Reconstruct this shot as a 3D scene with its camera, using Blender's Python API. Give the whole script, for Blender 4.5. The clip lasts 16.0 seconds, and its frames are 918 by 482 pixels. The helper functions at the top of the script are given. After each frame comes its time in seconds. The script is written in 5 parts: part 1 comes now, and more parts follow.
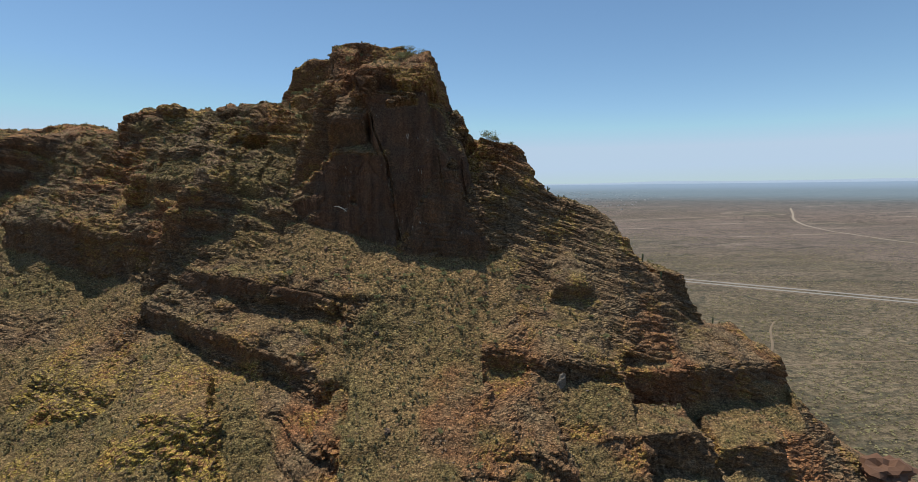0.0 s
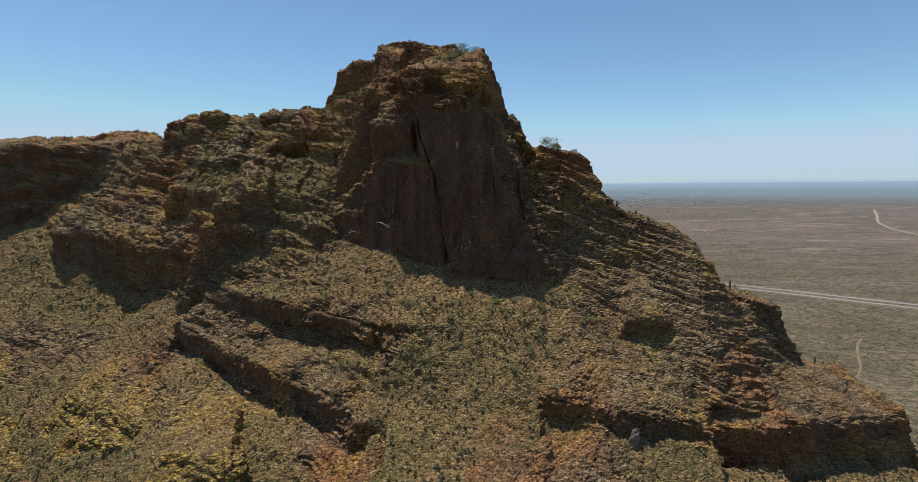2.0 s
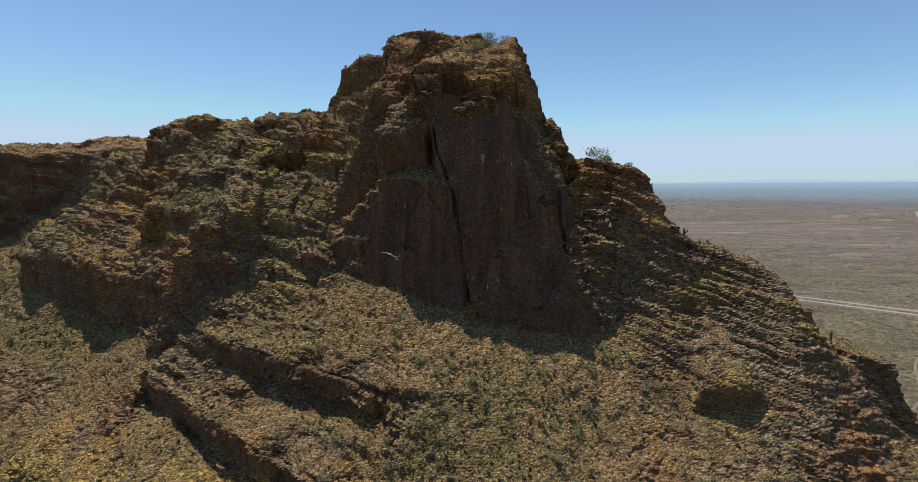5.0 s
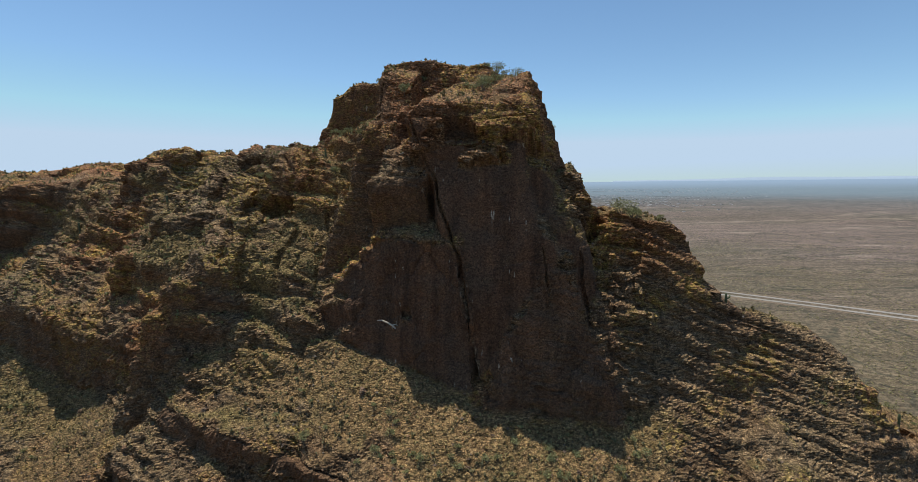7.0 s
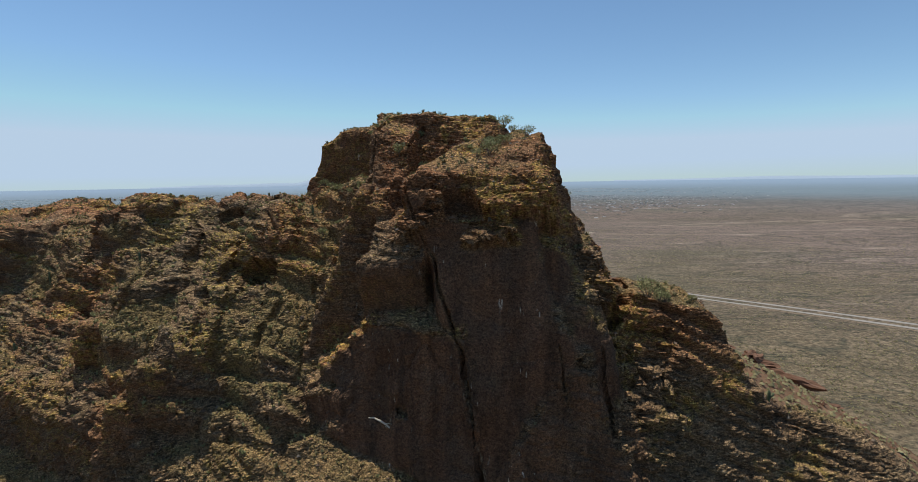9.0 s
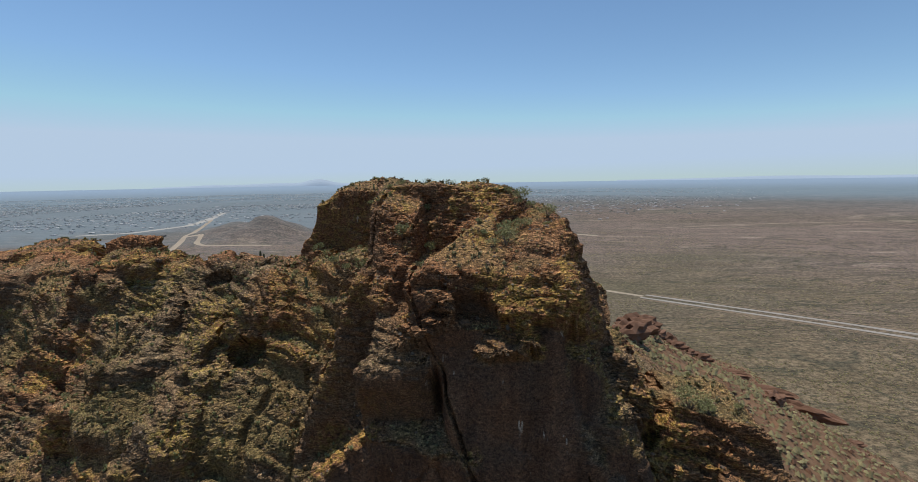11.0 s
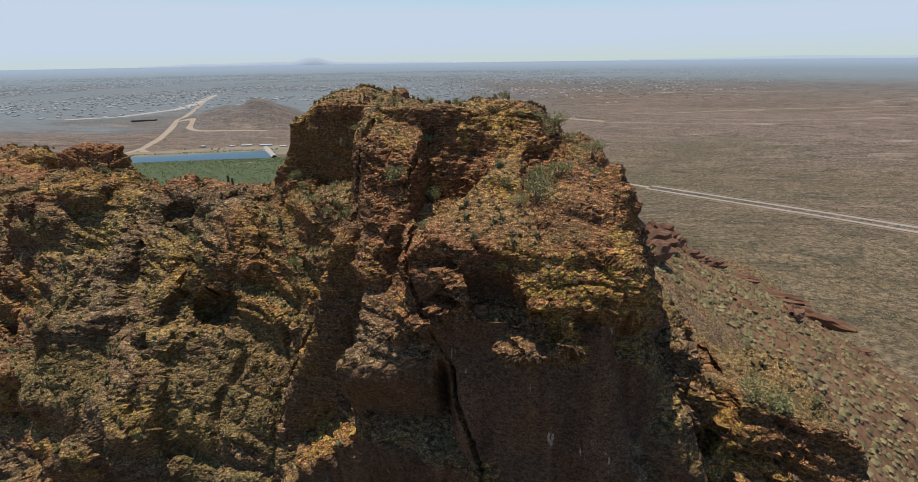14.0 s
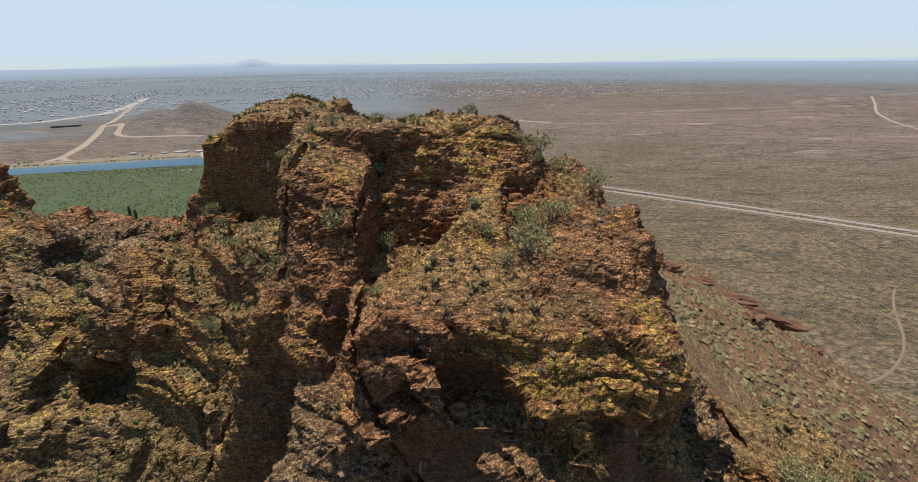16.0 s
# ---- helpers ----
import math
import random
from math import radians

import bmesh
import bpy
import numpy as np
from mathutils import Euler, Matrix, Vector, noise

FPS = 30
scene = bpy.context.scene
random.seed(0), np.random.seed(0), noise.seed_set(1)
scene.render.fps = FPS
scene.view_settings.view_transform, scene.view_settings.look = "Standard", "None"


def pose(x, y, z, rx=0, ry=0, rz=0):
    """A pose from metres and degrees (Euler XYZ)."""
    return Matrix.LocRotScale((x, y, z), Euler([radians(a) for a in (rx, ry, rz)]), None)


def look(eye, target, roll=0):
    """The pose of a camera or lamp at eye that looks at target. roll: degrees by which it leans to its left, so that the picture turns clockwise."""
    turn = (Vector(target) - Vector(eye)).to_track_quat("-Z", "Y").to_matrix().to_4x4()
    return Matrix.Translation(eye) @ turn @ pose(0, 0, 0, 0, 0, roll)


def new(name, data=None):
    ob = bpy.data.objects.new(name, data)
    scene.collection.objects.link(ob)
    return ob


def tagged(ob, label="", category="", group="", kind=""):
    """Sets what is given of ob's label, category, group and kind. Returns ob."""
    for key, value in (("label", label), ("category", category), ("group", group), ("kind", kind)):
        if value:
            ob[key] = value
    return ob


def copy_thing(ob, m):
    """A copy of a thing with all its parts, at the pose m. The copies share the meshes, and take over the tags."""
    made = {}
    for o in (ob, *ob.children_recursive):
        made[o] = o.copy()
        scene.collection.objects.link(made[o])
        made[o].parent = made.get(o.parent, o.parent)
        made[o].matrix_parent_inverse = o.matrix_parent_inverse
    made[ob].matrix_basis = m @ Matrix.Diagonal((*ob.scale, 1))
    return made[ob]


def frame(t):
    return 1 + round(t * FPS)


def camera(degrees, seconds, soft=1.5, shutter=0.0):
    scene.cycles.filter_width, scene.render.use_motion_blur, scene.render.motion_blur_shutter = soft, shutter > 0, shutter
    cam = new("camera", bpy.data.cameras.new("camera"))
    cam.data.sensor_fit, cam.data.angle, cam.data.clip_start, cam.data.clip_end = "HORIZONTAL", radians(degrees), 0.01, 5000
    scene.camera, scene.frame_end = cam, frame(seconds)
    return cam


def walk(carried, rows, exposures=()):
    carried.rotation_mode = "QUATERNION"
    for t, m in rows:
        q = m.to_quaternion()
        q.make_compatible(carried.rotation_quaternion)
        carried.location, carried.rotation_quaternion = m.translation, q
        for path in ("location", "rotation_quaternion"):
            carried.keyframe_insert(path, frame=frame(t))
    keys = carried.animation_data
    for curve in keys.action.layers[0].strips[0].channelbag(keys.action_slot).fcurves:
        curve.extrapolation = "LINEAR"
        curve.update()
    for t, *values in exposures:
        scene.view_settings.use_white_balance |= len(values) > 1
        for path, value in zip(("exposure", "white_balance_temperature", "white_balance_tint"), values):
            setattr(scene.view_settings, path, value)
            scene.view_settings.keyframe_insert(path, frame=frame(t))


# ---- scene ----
cam = camera(84.2, 16.0, soft=0.7)
METRES, EYE, TILT, LEAN, TURN = 120.0, 144.0, -5.7, -0.1, 0.0
ROWS = [
    (0.0, 0.0, 0.0, 0.0, -0.0, -0.39, 0.75),
    (0.5, -0.0003, 0.0289, 0.0119, 2.0, -0.54, 0.55),
    (1.0, -0.0012, 0.0584, 0.0225, 3.65, -0.58, 0.32),
    (1.5, -0.0022, 0.0888, 0.0333, 4.83, -0.62, 0.2),
    (2.0, -0.0037, 0.1195, 0.0432, 5.92, -0.59, 0.03),
    (2.5, -0.0056, 0.1483, 0.0517, 5.94, -0.54, 0.02),
    (3.0, -0.008, 0.1796, 0.0607, 5.8, -0.49, 0.04),
    (5.5, -0.0348, 0.3357, 0.115, 8.72, -0.72, -0.26),
    (6.0, -0.0395, 0.3621, 0.1382, 8.76, -0.78, -0.19),
    (6.5, -0.0442, 0.3864, 0.1641, 8.75, -0.9, -0.12),
    (7.0, -0.0477, 0.4093, 0.189, 8.76, -0.95, -0.06),
    (7.5, -0.0514, 0.4313, 0.2141, 8.77, -0.96, 0.02),
    (8.0, -0.0561, 0.4522, 0.2394, 8.72, -0.96, 0.03),
    (8.5, -0.0596, 0.4738, 0.2656, 8.74, -1.02, 0.06),
    (9.0, -0.0635, 0.4965, 0.2921, 8.82, -1.12, 0.11),
    (9.5, -0.0695, 0.5177, 0.319, 8.83, -1.14, 0.14),
    (12.0, -0.0949, 0.6163, 0.4319, 9.24, -1.36, 0.08),
    (12.5, -0.0994, 0.6399, 0.4383, 9.28, -2.67, 0.06),
    (13.0, -0.105, 0.6656, 0.4409, 9.23, -10.84, 0.02),
    (13.5, -0.1116, 0.6915, 0.4439, 9.22, -14.22, -0.02),
    (14.0, -0.1184, 0.7173, 0.4477, 9.24, -14.2, -0.06),
    (14.5, -0.1254, 0.7436, 0.4514, 8.59, -14.16, -0.05),
    (15.0, -0.1315, 0.7693, 0.455, 4.31, -14.1, 0.41),
    (15.5, -0.1375, 0.7965, 0.4581, 3.9, -14.05, 0.36),
    (16.0, -0.1431, 0.8223, 0.461, 3.43, -14.02, 0.36),
]
walk(cam, [(t, pose(0, 0, EYE, TILT, LEAN, TURN) @ pose(METRES * x, METRES * y, METRES * z, 90 + pitch, roll, yaw)) for t, x, y, z, yaw, pitch, roll in ROWS],
     exposures=[(0.0, 0.0, 6550, 6), (6.0, 0.12, 6550, 6), (9.5, -0.02, 6550, 7), (12.0, -0.18, 6500, 9), (13.0, -0.33, 6750, 10), (13.5, -0.08, 7000, 11), (14.2, 0.14, 7050, 12), (16.0, 0.25, 7050, 12)])

# ---- light: a high midday sun from the left, a little behind the tower, clear sky ----
SUN_EL, SUN_AZ = 73.0, 34.0
TO_SUN = Vector((-math.cos(radians(SUN_EL)) * math.cos(radians(SUN_AZ)), math.cos(radians(SUN_EL)) * math.sin(radians(SUN_AZ)), math.sin(radians(SUN_EL))))
sun = new("sun", bpy.data.lights.new("sun", "SUN"))
sun.data.energy, sun.data.angle, sun.data.color = 4.4, radians(0.53), (1.0, 0.95, 0.87)
sun.matrix_world = look(TO_SUN * 900, (0, 0, 0))
world = bpy.data.worlds.new("sky")
scene.world = world
world.use_nodes = True
wn = world.node_tree.nodes
sky = wn.new("ShaderNodeTexSky")
sky.sky_type, sky.sun_disc, sky.sun_elevation = "NISHITA", False, radians(SUN_EL)
sky.sun_rotation = math.atan2(TO_SUN.x, TO_SUN.y)
sky.altitude, sky.air_density, sky.dust_density, sky.ozone_density = 1000, 1.0, 0.2, 3.0
tint = wn.new("ShaderNodeMix")
tint.data_type, tint.blend_type = "RGBA", "MULTIPLY"
tint.inputs[0].default_value, tint.inputs[7].default_value = 1.0, (0.92, 1.0, 1.02, 1)
world.node_tree.links.new(sky.outputs[0], tint.inputs[6])
haze = wn.new("ShaderNodeMix")
haze.data_type, haze.blend_type = "RGBA", "DARKEN"
haze.inputs[0].default_value, haze.inputs[7].default_value = 1.0, (4.0, 5.05, 6.5, 1)
world.node_tree.links.new(tint.outputs[2], haze.inputs[6])
world.node_tree.links.new(haze.outputs[2], wn["Background"].inputs[0])
wn["Background"].inputs[1].default_value = 0.122


# ---- small numeric tools ----
def smooth(a, b, x):
    u = np.clip((x - a) / (b - a), 0, 1)
    return u * u * (3 - 2 * u)


def hash3(i, j, k, seed=0):
    n = (i.astype(np.int64) * 374761393 + j.astype(np.int64) * 668265263 + k.astype(np.int64) * 2147483647 + seed * 1274126177) & 0xFFFFFFFF
    n = ((n ^ (n >> 13)) * 1274126177) & 0xFFFFFFFF
    n = ((n ^ (n >> 16)) * 2246822519) & 0xFFFFFFFF
    return ((n ^ (n >> 15)) & 0xFFFFFF) / float(0xFFFFFF)


def vnoise(x, y, z, seed=0):
    """Value noise, -1 to 1."""
    i, j, k = np.floor(x), np.floor(y), np.floor(z)
    u, v, w = x - i, y - j, z - k
    u, v, w = u * u * (3 - 2 * u), v * v * (3 - 2 * v), w * w * (3 - 2 * w)
    r = 0
    for a in (0, 1):
        for b in (0, 1):
            for c in (0, 1):
                r = r + hash3(i + a, j + b, k + c, seed) * (u if a else 1 - u) * (v if b else 1 - v) * (w if c else 1 - w)
    return 2 * r - 1


def fbm(x, y, z, octaves=4, seed=0, gain=0.5):
    r, amp, f = 0, 1.0, 1.0
    for o in range(octaves):
        r = r + amp * vnoise(x * f + 17.3 * o, y * f - 9.1 * o, z * f + 4.7 * o, seed + o)
        amp, f = amp * gain, f * 2.03
    return r


def smax(a, b, k):
    h = np.clip(0.5 + 0.5 * (a - b) / k, 0, 1)
    return b + (a - b) * h + k * h * (1 - h)


def smin(a, b, k):
    return -smax(-a, -b, k)


def mesh_object(name, verts, faces, material=None, soft=False):
    me = bpy.data.meshes.new(name)
    verts, faces = np.asarray(verts, np.float32), np.asarray(faces, np.int32)
    me.vertices.add(len(verts))
    me.vertices.foreach_set("co", verts.ravel())
    n = faces.shape[1]
    me.loops.add(faces.size)
    me.loops.foreach_set("vertex_index", faces.ravel())
    me.polygons.add(len(faces))
    me.polygons.foreach_set("loop_start", np.arange(0, faces.size, n, dtype=np.int32))
    me.polygons.foreach_set("use_smooth", np.full(len(faces), soft))
    me.update(calc_edges=True)
    me.validate()
    if material:
        me.materials.append(material)
    return new(name, me)


def put_attribute(me, name, values):
    at = me.attributes.new(name, "FLOAT", "POINT")
    at.data.foreach_set("value", np.asarray(values, np.float32))


# ---- materials ----
class Nodes:
    """A short way to write node materials."""

    def __init__(self, name, rough=0.9):
        self.mat = bpy.data.materials.new(name)
        self.mat.use_nodes = True
        self.tree = self.mat.node_tree
        self.bsdf = self.tree.nodes["Principled BSDF"]
        self.bsdf.inputs["Roughness"].default_value = rough
        self.bsdf.inputs["Specular IOR Level"].default_value = 0.2
        self.where = self.add("ShaderNodeTexCoord").outputs["Object"]

    def add(self, kind, **inputs):
        n = self.tree.nodes.new(kind)
        for key, v in inputs.items():
            self.to(n.inputs[key.replace("_", " ")], v)
        return n

    def to(self, socket, v):
        if isinstance(v, bpy.types.NodeSocket):
            self.tree.links.new(v, socket)
        else:
            socket.default_value = v

    def noise(self, scale, detail=4.0, stretch=(1, 1, 1), rough=0.6, distort=0.0, turn=0.0):
        m = self.add("ShaderNodeMapping", Vector=self.where, Scale=stretch, Rotation=(0.0, 0.0, radians(turn)))
        return self.add("ShaderNodeTexNoise", Vector=m.outputs[0], Scale=scale, Detail=detail, Roughness=rough, Distortion=distort).outputs["Fac"]

    def cells(self, scale, stretch=(1, 1, 1)):
        m = self.add("ShaderNodeMapping", Vector=self.where, Scale=stretch)
        return self.add("ShaderNodeTexVoronoi", Vector=m.outputs[0], Scale=scale).outputs["Distance"]

    def ramp(self, value, stops):
        n = self.add("ShaderNodeValToRGB", Fac=value)
        el = n.color_ramp.elements
        while len(el) < len(stops):
            el.new(0.5)
        for e, (p, c) in zip(el, stops):
            e.position, e.color = p, (c if isinstance(c, tuple) else (c, c, c)) + (1,)
        return n.outputs[0]

    def mix(self, fac, a, b, mode="MIX"):
        n = self.tree.nodes.new("ShaderNodeMix")
        n.data_type, n.blend_type = "RGBA", mode
        for s, v in ((n.inputs[0], fac), (n.inputs[6], a), (n.inputs[7], b)):
            self.to(s, v + (1,) if isinstance(v, tuple) else v)
        return n.outputs[2]

    def calc(self, op, a, b=0.0, clamp=False):
        n = self.tree.nodes.new("ShaderNodeMath")
        n.operation, n.use_clamp = op, clamp
        self.to(n.inputs[0], a)
        self.to(n.inputs[1], b)
        return n.outputs[0]

    def attribute(self, name):
        n = self.add("ShaderNodeAttribute")
        n.attribute_name = name
        return n.outputs["Fac"]

    def finish(self, colour, height=None, depth=0.3):
        self.to(self.bsdf.inputs["Base Color"], colour)
        if height is not None:
            b = self.add("ShaderNodeBump", Height=height, Distance=depth, Strength=1.0)
            self.tree.links.new(b.outputs[0], self.bsdf.inputs["Normal"])
        return self.mat


def plain_material(name, colour, rough=0.85, vary=0.25, scale=3.0):
    n = Nodes(name, rough)
    dark = tuple(c * (1 - vary) for c in colour)
    return n.finish(n.mix(n.noise(scale, 5), dark, tuple(min(1, c * (1 + vary)) for c in colour)))


def rock_material():
    n = Nodes("weathered_rock", 0.92)
    rock, face = n.attribute("rock"), n.attribute("face")
    tone = n.ramp(n.noise(0.22, 6, (1, 1, 2.2)), [(0.30, (0.095, 0.060, 0.038)), (0.48, (0.175, 0.108, 0.064)), (0.62, (0.25, 0.165, 0.098)), (0.78, (0.21, 0.100, 0.052))])
    grey = n.ramp(n.noise(0.55, 5, (1, 1, 3)), [(0.35, (0.135, 0.094, 0.060)), (0.7, (0.29, 0.205, 0.125))])
    stone = n.mix(n.ramp(n.noise(0.07, 4), [(0.42, 0.0), (0.6, 1.0)]), tone, grey)
    high = n.add("ShaderNodeSeparateXYZ", Vector=n.where).outputs["Z"]
    upper = n.add("ShaderNodeMapRange", Value=high, From_Min=158.0, From_Max=176.0).outputs[0]
    lower = n.add("ShaderNodeMapRange", Value=high, From_Min=106.0, From_Max=97.0).outputs[0]
    side = n.add("ShaderNodeMapRange", Value=n.add("ShaderNodeSeparateXYZ", Vector=n.where).outputs["X"], From_Min=-52.0, From_Max=-34.0).outputs[0]
    band = n.calc("MULTIPLY", n.calc("ADD", upper, n.calc("MULTIPLY", n.calc("MULTIPLY", lower, side), 0.42)), 0.185)
    golden = n.calc("MULTIPLY", n.calc("MULTIPLY", lower, n.calc("SUBTRACT", 1.0, side)), 0.28)
    red = n.ramp(n.calc("ADD", n.noise(0.045, 4), band), [(0.50, 0.0), (0.63, 0.9)])
    stone = n.mix(red, stone, n.mix(n.noise(0.4, 5), (0.18, 0.078, 0.038), (0.34, 0.165, 0.082)))
    golden = n.calc("ADD", golden, n.calc("MULTIPLY", n.add("ShaderNodeMapRange", Value=high, From_Min=136.0, From_Max=146.0).outputs[0], 0.035))
    lichen = n.calc("MULTIPLY", n.ramp(n.calc("ADD", n.noise(0.09, 5), golden), [(0.52, 0.0), (0.62, 1.0)]), n.ramp(n.noise(1.3, 5), [(0.42, 0.0), (0.56, 1.0)]))
    stone = n.mix(n.calc("MULTIPLY", lichen, n.calc("ADD", 0.50, golden)), stone, (0.40, 0.30, 0.065))
    # smooth dark red wall of the tower, streaked from above
    streak = n.noise(0.5, 5, (1, 1, 0.07))
    wall = n.ramp(streak, [(0.3, (0.056, 0.031, 0.019)), (0.55, (0.120, 0.062, 0.037)), (0.75, (0.165, 0.092, 0.055))])
    wall = n.mix(n.ramp(n.noise(0.10, 4), [(0.45, 0.0), (0.62, 0.7)]), wall, (0.088, 0.060, 0.044))
    lime = n.calc("MULTIPLY", n.ramp(n.noise(1.7, 2, (1, 1, 0.11)), [(0.67, 0.0), (0.70, 1.0)]), n.ramp(n.noise(0.16, 2), [(0.5, 0.0), (0.6, 0.8)]))
    wall = n.mix(lime, wall, (0.42, 0.38, 0.34))
    # a pale streak of washed-down grit beside the main crack
    across = n.add("ShaderNodeSeparateXYZ", Vector=n.where).outputs["X"]
    line = n.calc("ABSOLUTE", n.calc("ADD", n.calc("ADD", across, n.calc("MULTIPLY", high, 0.2)), -11.9))
    wash = n.calc("MULTIPLY", n.ramp(n.calc("ADD", line, n.calc("MULTIPLY", n.noise(0.7, 3), 1.2)), [(0.55, 1.0), (1.0, 0.0)]), n.ramp(n.noise(1.1, 4, (1, 1, 0.5)), [(0.46, 0.0), (0.58, 0.75)]))
    wash = n.calc("MULTIPLY", wash, n.add("ShaderNodeMapRange", Value=high, From_Min=150.0, From_Max=146.0).outputs[0])
    wall = n.mix(wash, wall, (0.34, 0.29, 0.23))
    stone = n.mix(face, stone, wall)
    stone = n.mix(1.0, stone, (1.10, 1.08, 1.06), "MULTIPLY")
    soil = n.ramp(n.noise(0.9, 6), [(0.3, (0.090, 0.061, 0.029)), (0.5, (0.175, 0.128, 0.057)), (0.7, (0.245, 0.187, 0.084))])
    soil = n.mix(n.ramp(n.noise(0.06, 4), [(0.4, 0.0), (0.65, 0.8)]), soil, (0.27, 0.165, 0.085))
    tuft = n.ramp(n.cells(1.1), [(0.15, 1.0), (0.42, 0.0)])
    soil = n.mix(n.calc("MULTIPLY", tuft, 0.6), soil, (0.10, 0.085, 0.036))
    soil = n.mix(n.calc("MULTIPLY", n.ramp(n.cells(2.9), [(0.10, 1.0), (0.34, 0.0)]), 0.65), soil, (0.075, 0.062, 0.030))
    soil = n.mix(n.ramp(n.noise(3.5, 4), [(0.62, 0.0), (0.70, 0.7)]), soil, (0.40, 0.32, 0.20))
    grit = n.ramp(n.noise(2.6, 7, (1, 1, 1.3), 0.75), [(0.36, 0.42), (0.5, 1.0), (0.64, 1.5)])
    grit = n.mix(1.0, grit, n.ramp(n.noise(7.0, 5, (1, 1, 1.2), 0.9), [(0.40, 0.34), (0.5, 1.0), (0.61, 1.6)]), "MULTIPLY")
    crevice = n.ramp(n.cells(1.4, (1, 1, 3.6)), [(0.0, 1.4), (0.42, 1.2), (0.72, 0.65)])
    pebble = n.ramp(n.cells(5.5, (1, 1, 1.5)), [(0.05, 1.6), (0.30, 1.25), (0.62, 0.8)])
    grit = n.mix(n.calc("SUBTRACT", 1.0, n.calc("MULTIPLY", face, 0.8)), grit, n.mix(1.0, n.mix(1.0, grit, crevice, "MULTIPLY"), pebble, "MULTIPLY"))
    fine = n.ramp(n.noise(16.0, 3, (1, 1, 1.2), 0.8), [(0.40, 0.45), (0.5, 1.0), (0.60, 1.6)])
    seam = n.ramp(n.noise(0.8, 4, (0.22, 0.22, 5.5), 0.55, 0.6), [(0.40, 1.08), (0.445, 0.36), (0.48, 1.08), (0.55, 1.08), (0.575, 0.42), (0.61, 1.08)])
    grit = n.mix(n.calc("SUBTRACT", 1.0, n.calc("MULTIPLY", face, 0.7)), grit, n.mix(1.0, n.mix(1.0, grit, fine, "MULTIPLY"), n.mix(rock, (1.0, 1.0, 1.0), seam), "MULTIPLY"))
    colour = n.mix(1.0, n.mix(1.0, n.mix(rock, soil, stone), grit, "MULTIPLY"), (1.0, 0.98, 0.88), "MULTIPLY")
    ledge = n.noise(1.1, 6, (0.6, 0.6, 3.2), 0.68)
    height = n.calc("ADD", n.calc("MULTIPLY", ledge, 0.9), n.calc("MULTIPLY", n.noise(5.0, 5), 0.25))
    height = n.calc("SUBTRACT", height, n.calc("MULTIPLY", n.cells(2.3, (1, 1, 1.7)), 0.35))
    height = n.calc("ADD", height, n.calc("MULTIPLY", n.noise(13.0, 4, (1, 1, 1.6), 0.75), 0.16))
    return n.finish(colour, n.calc("MULTIPLY", height, n.calc("SUBTRACT", 1.0, n.calc("MULTIPLY", face, 0.6))), 0.55)


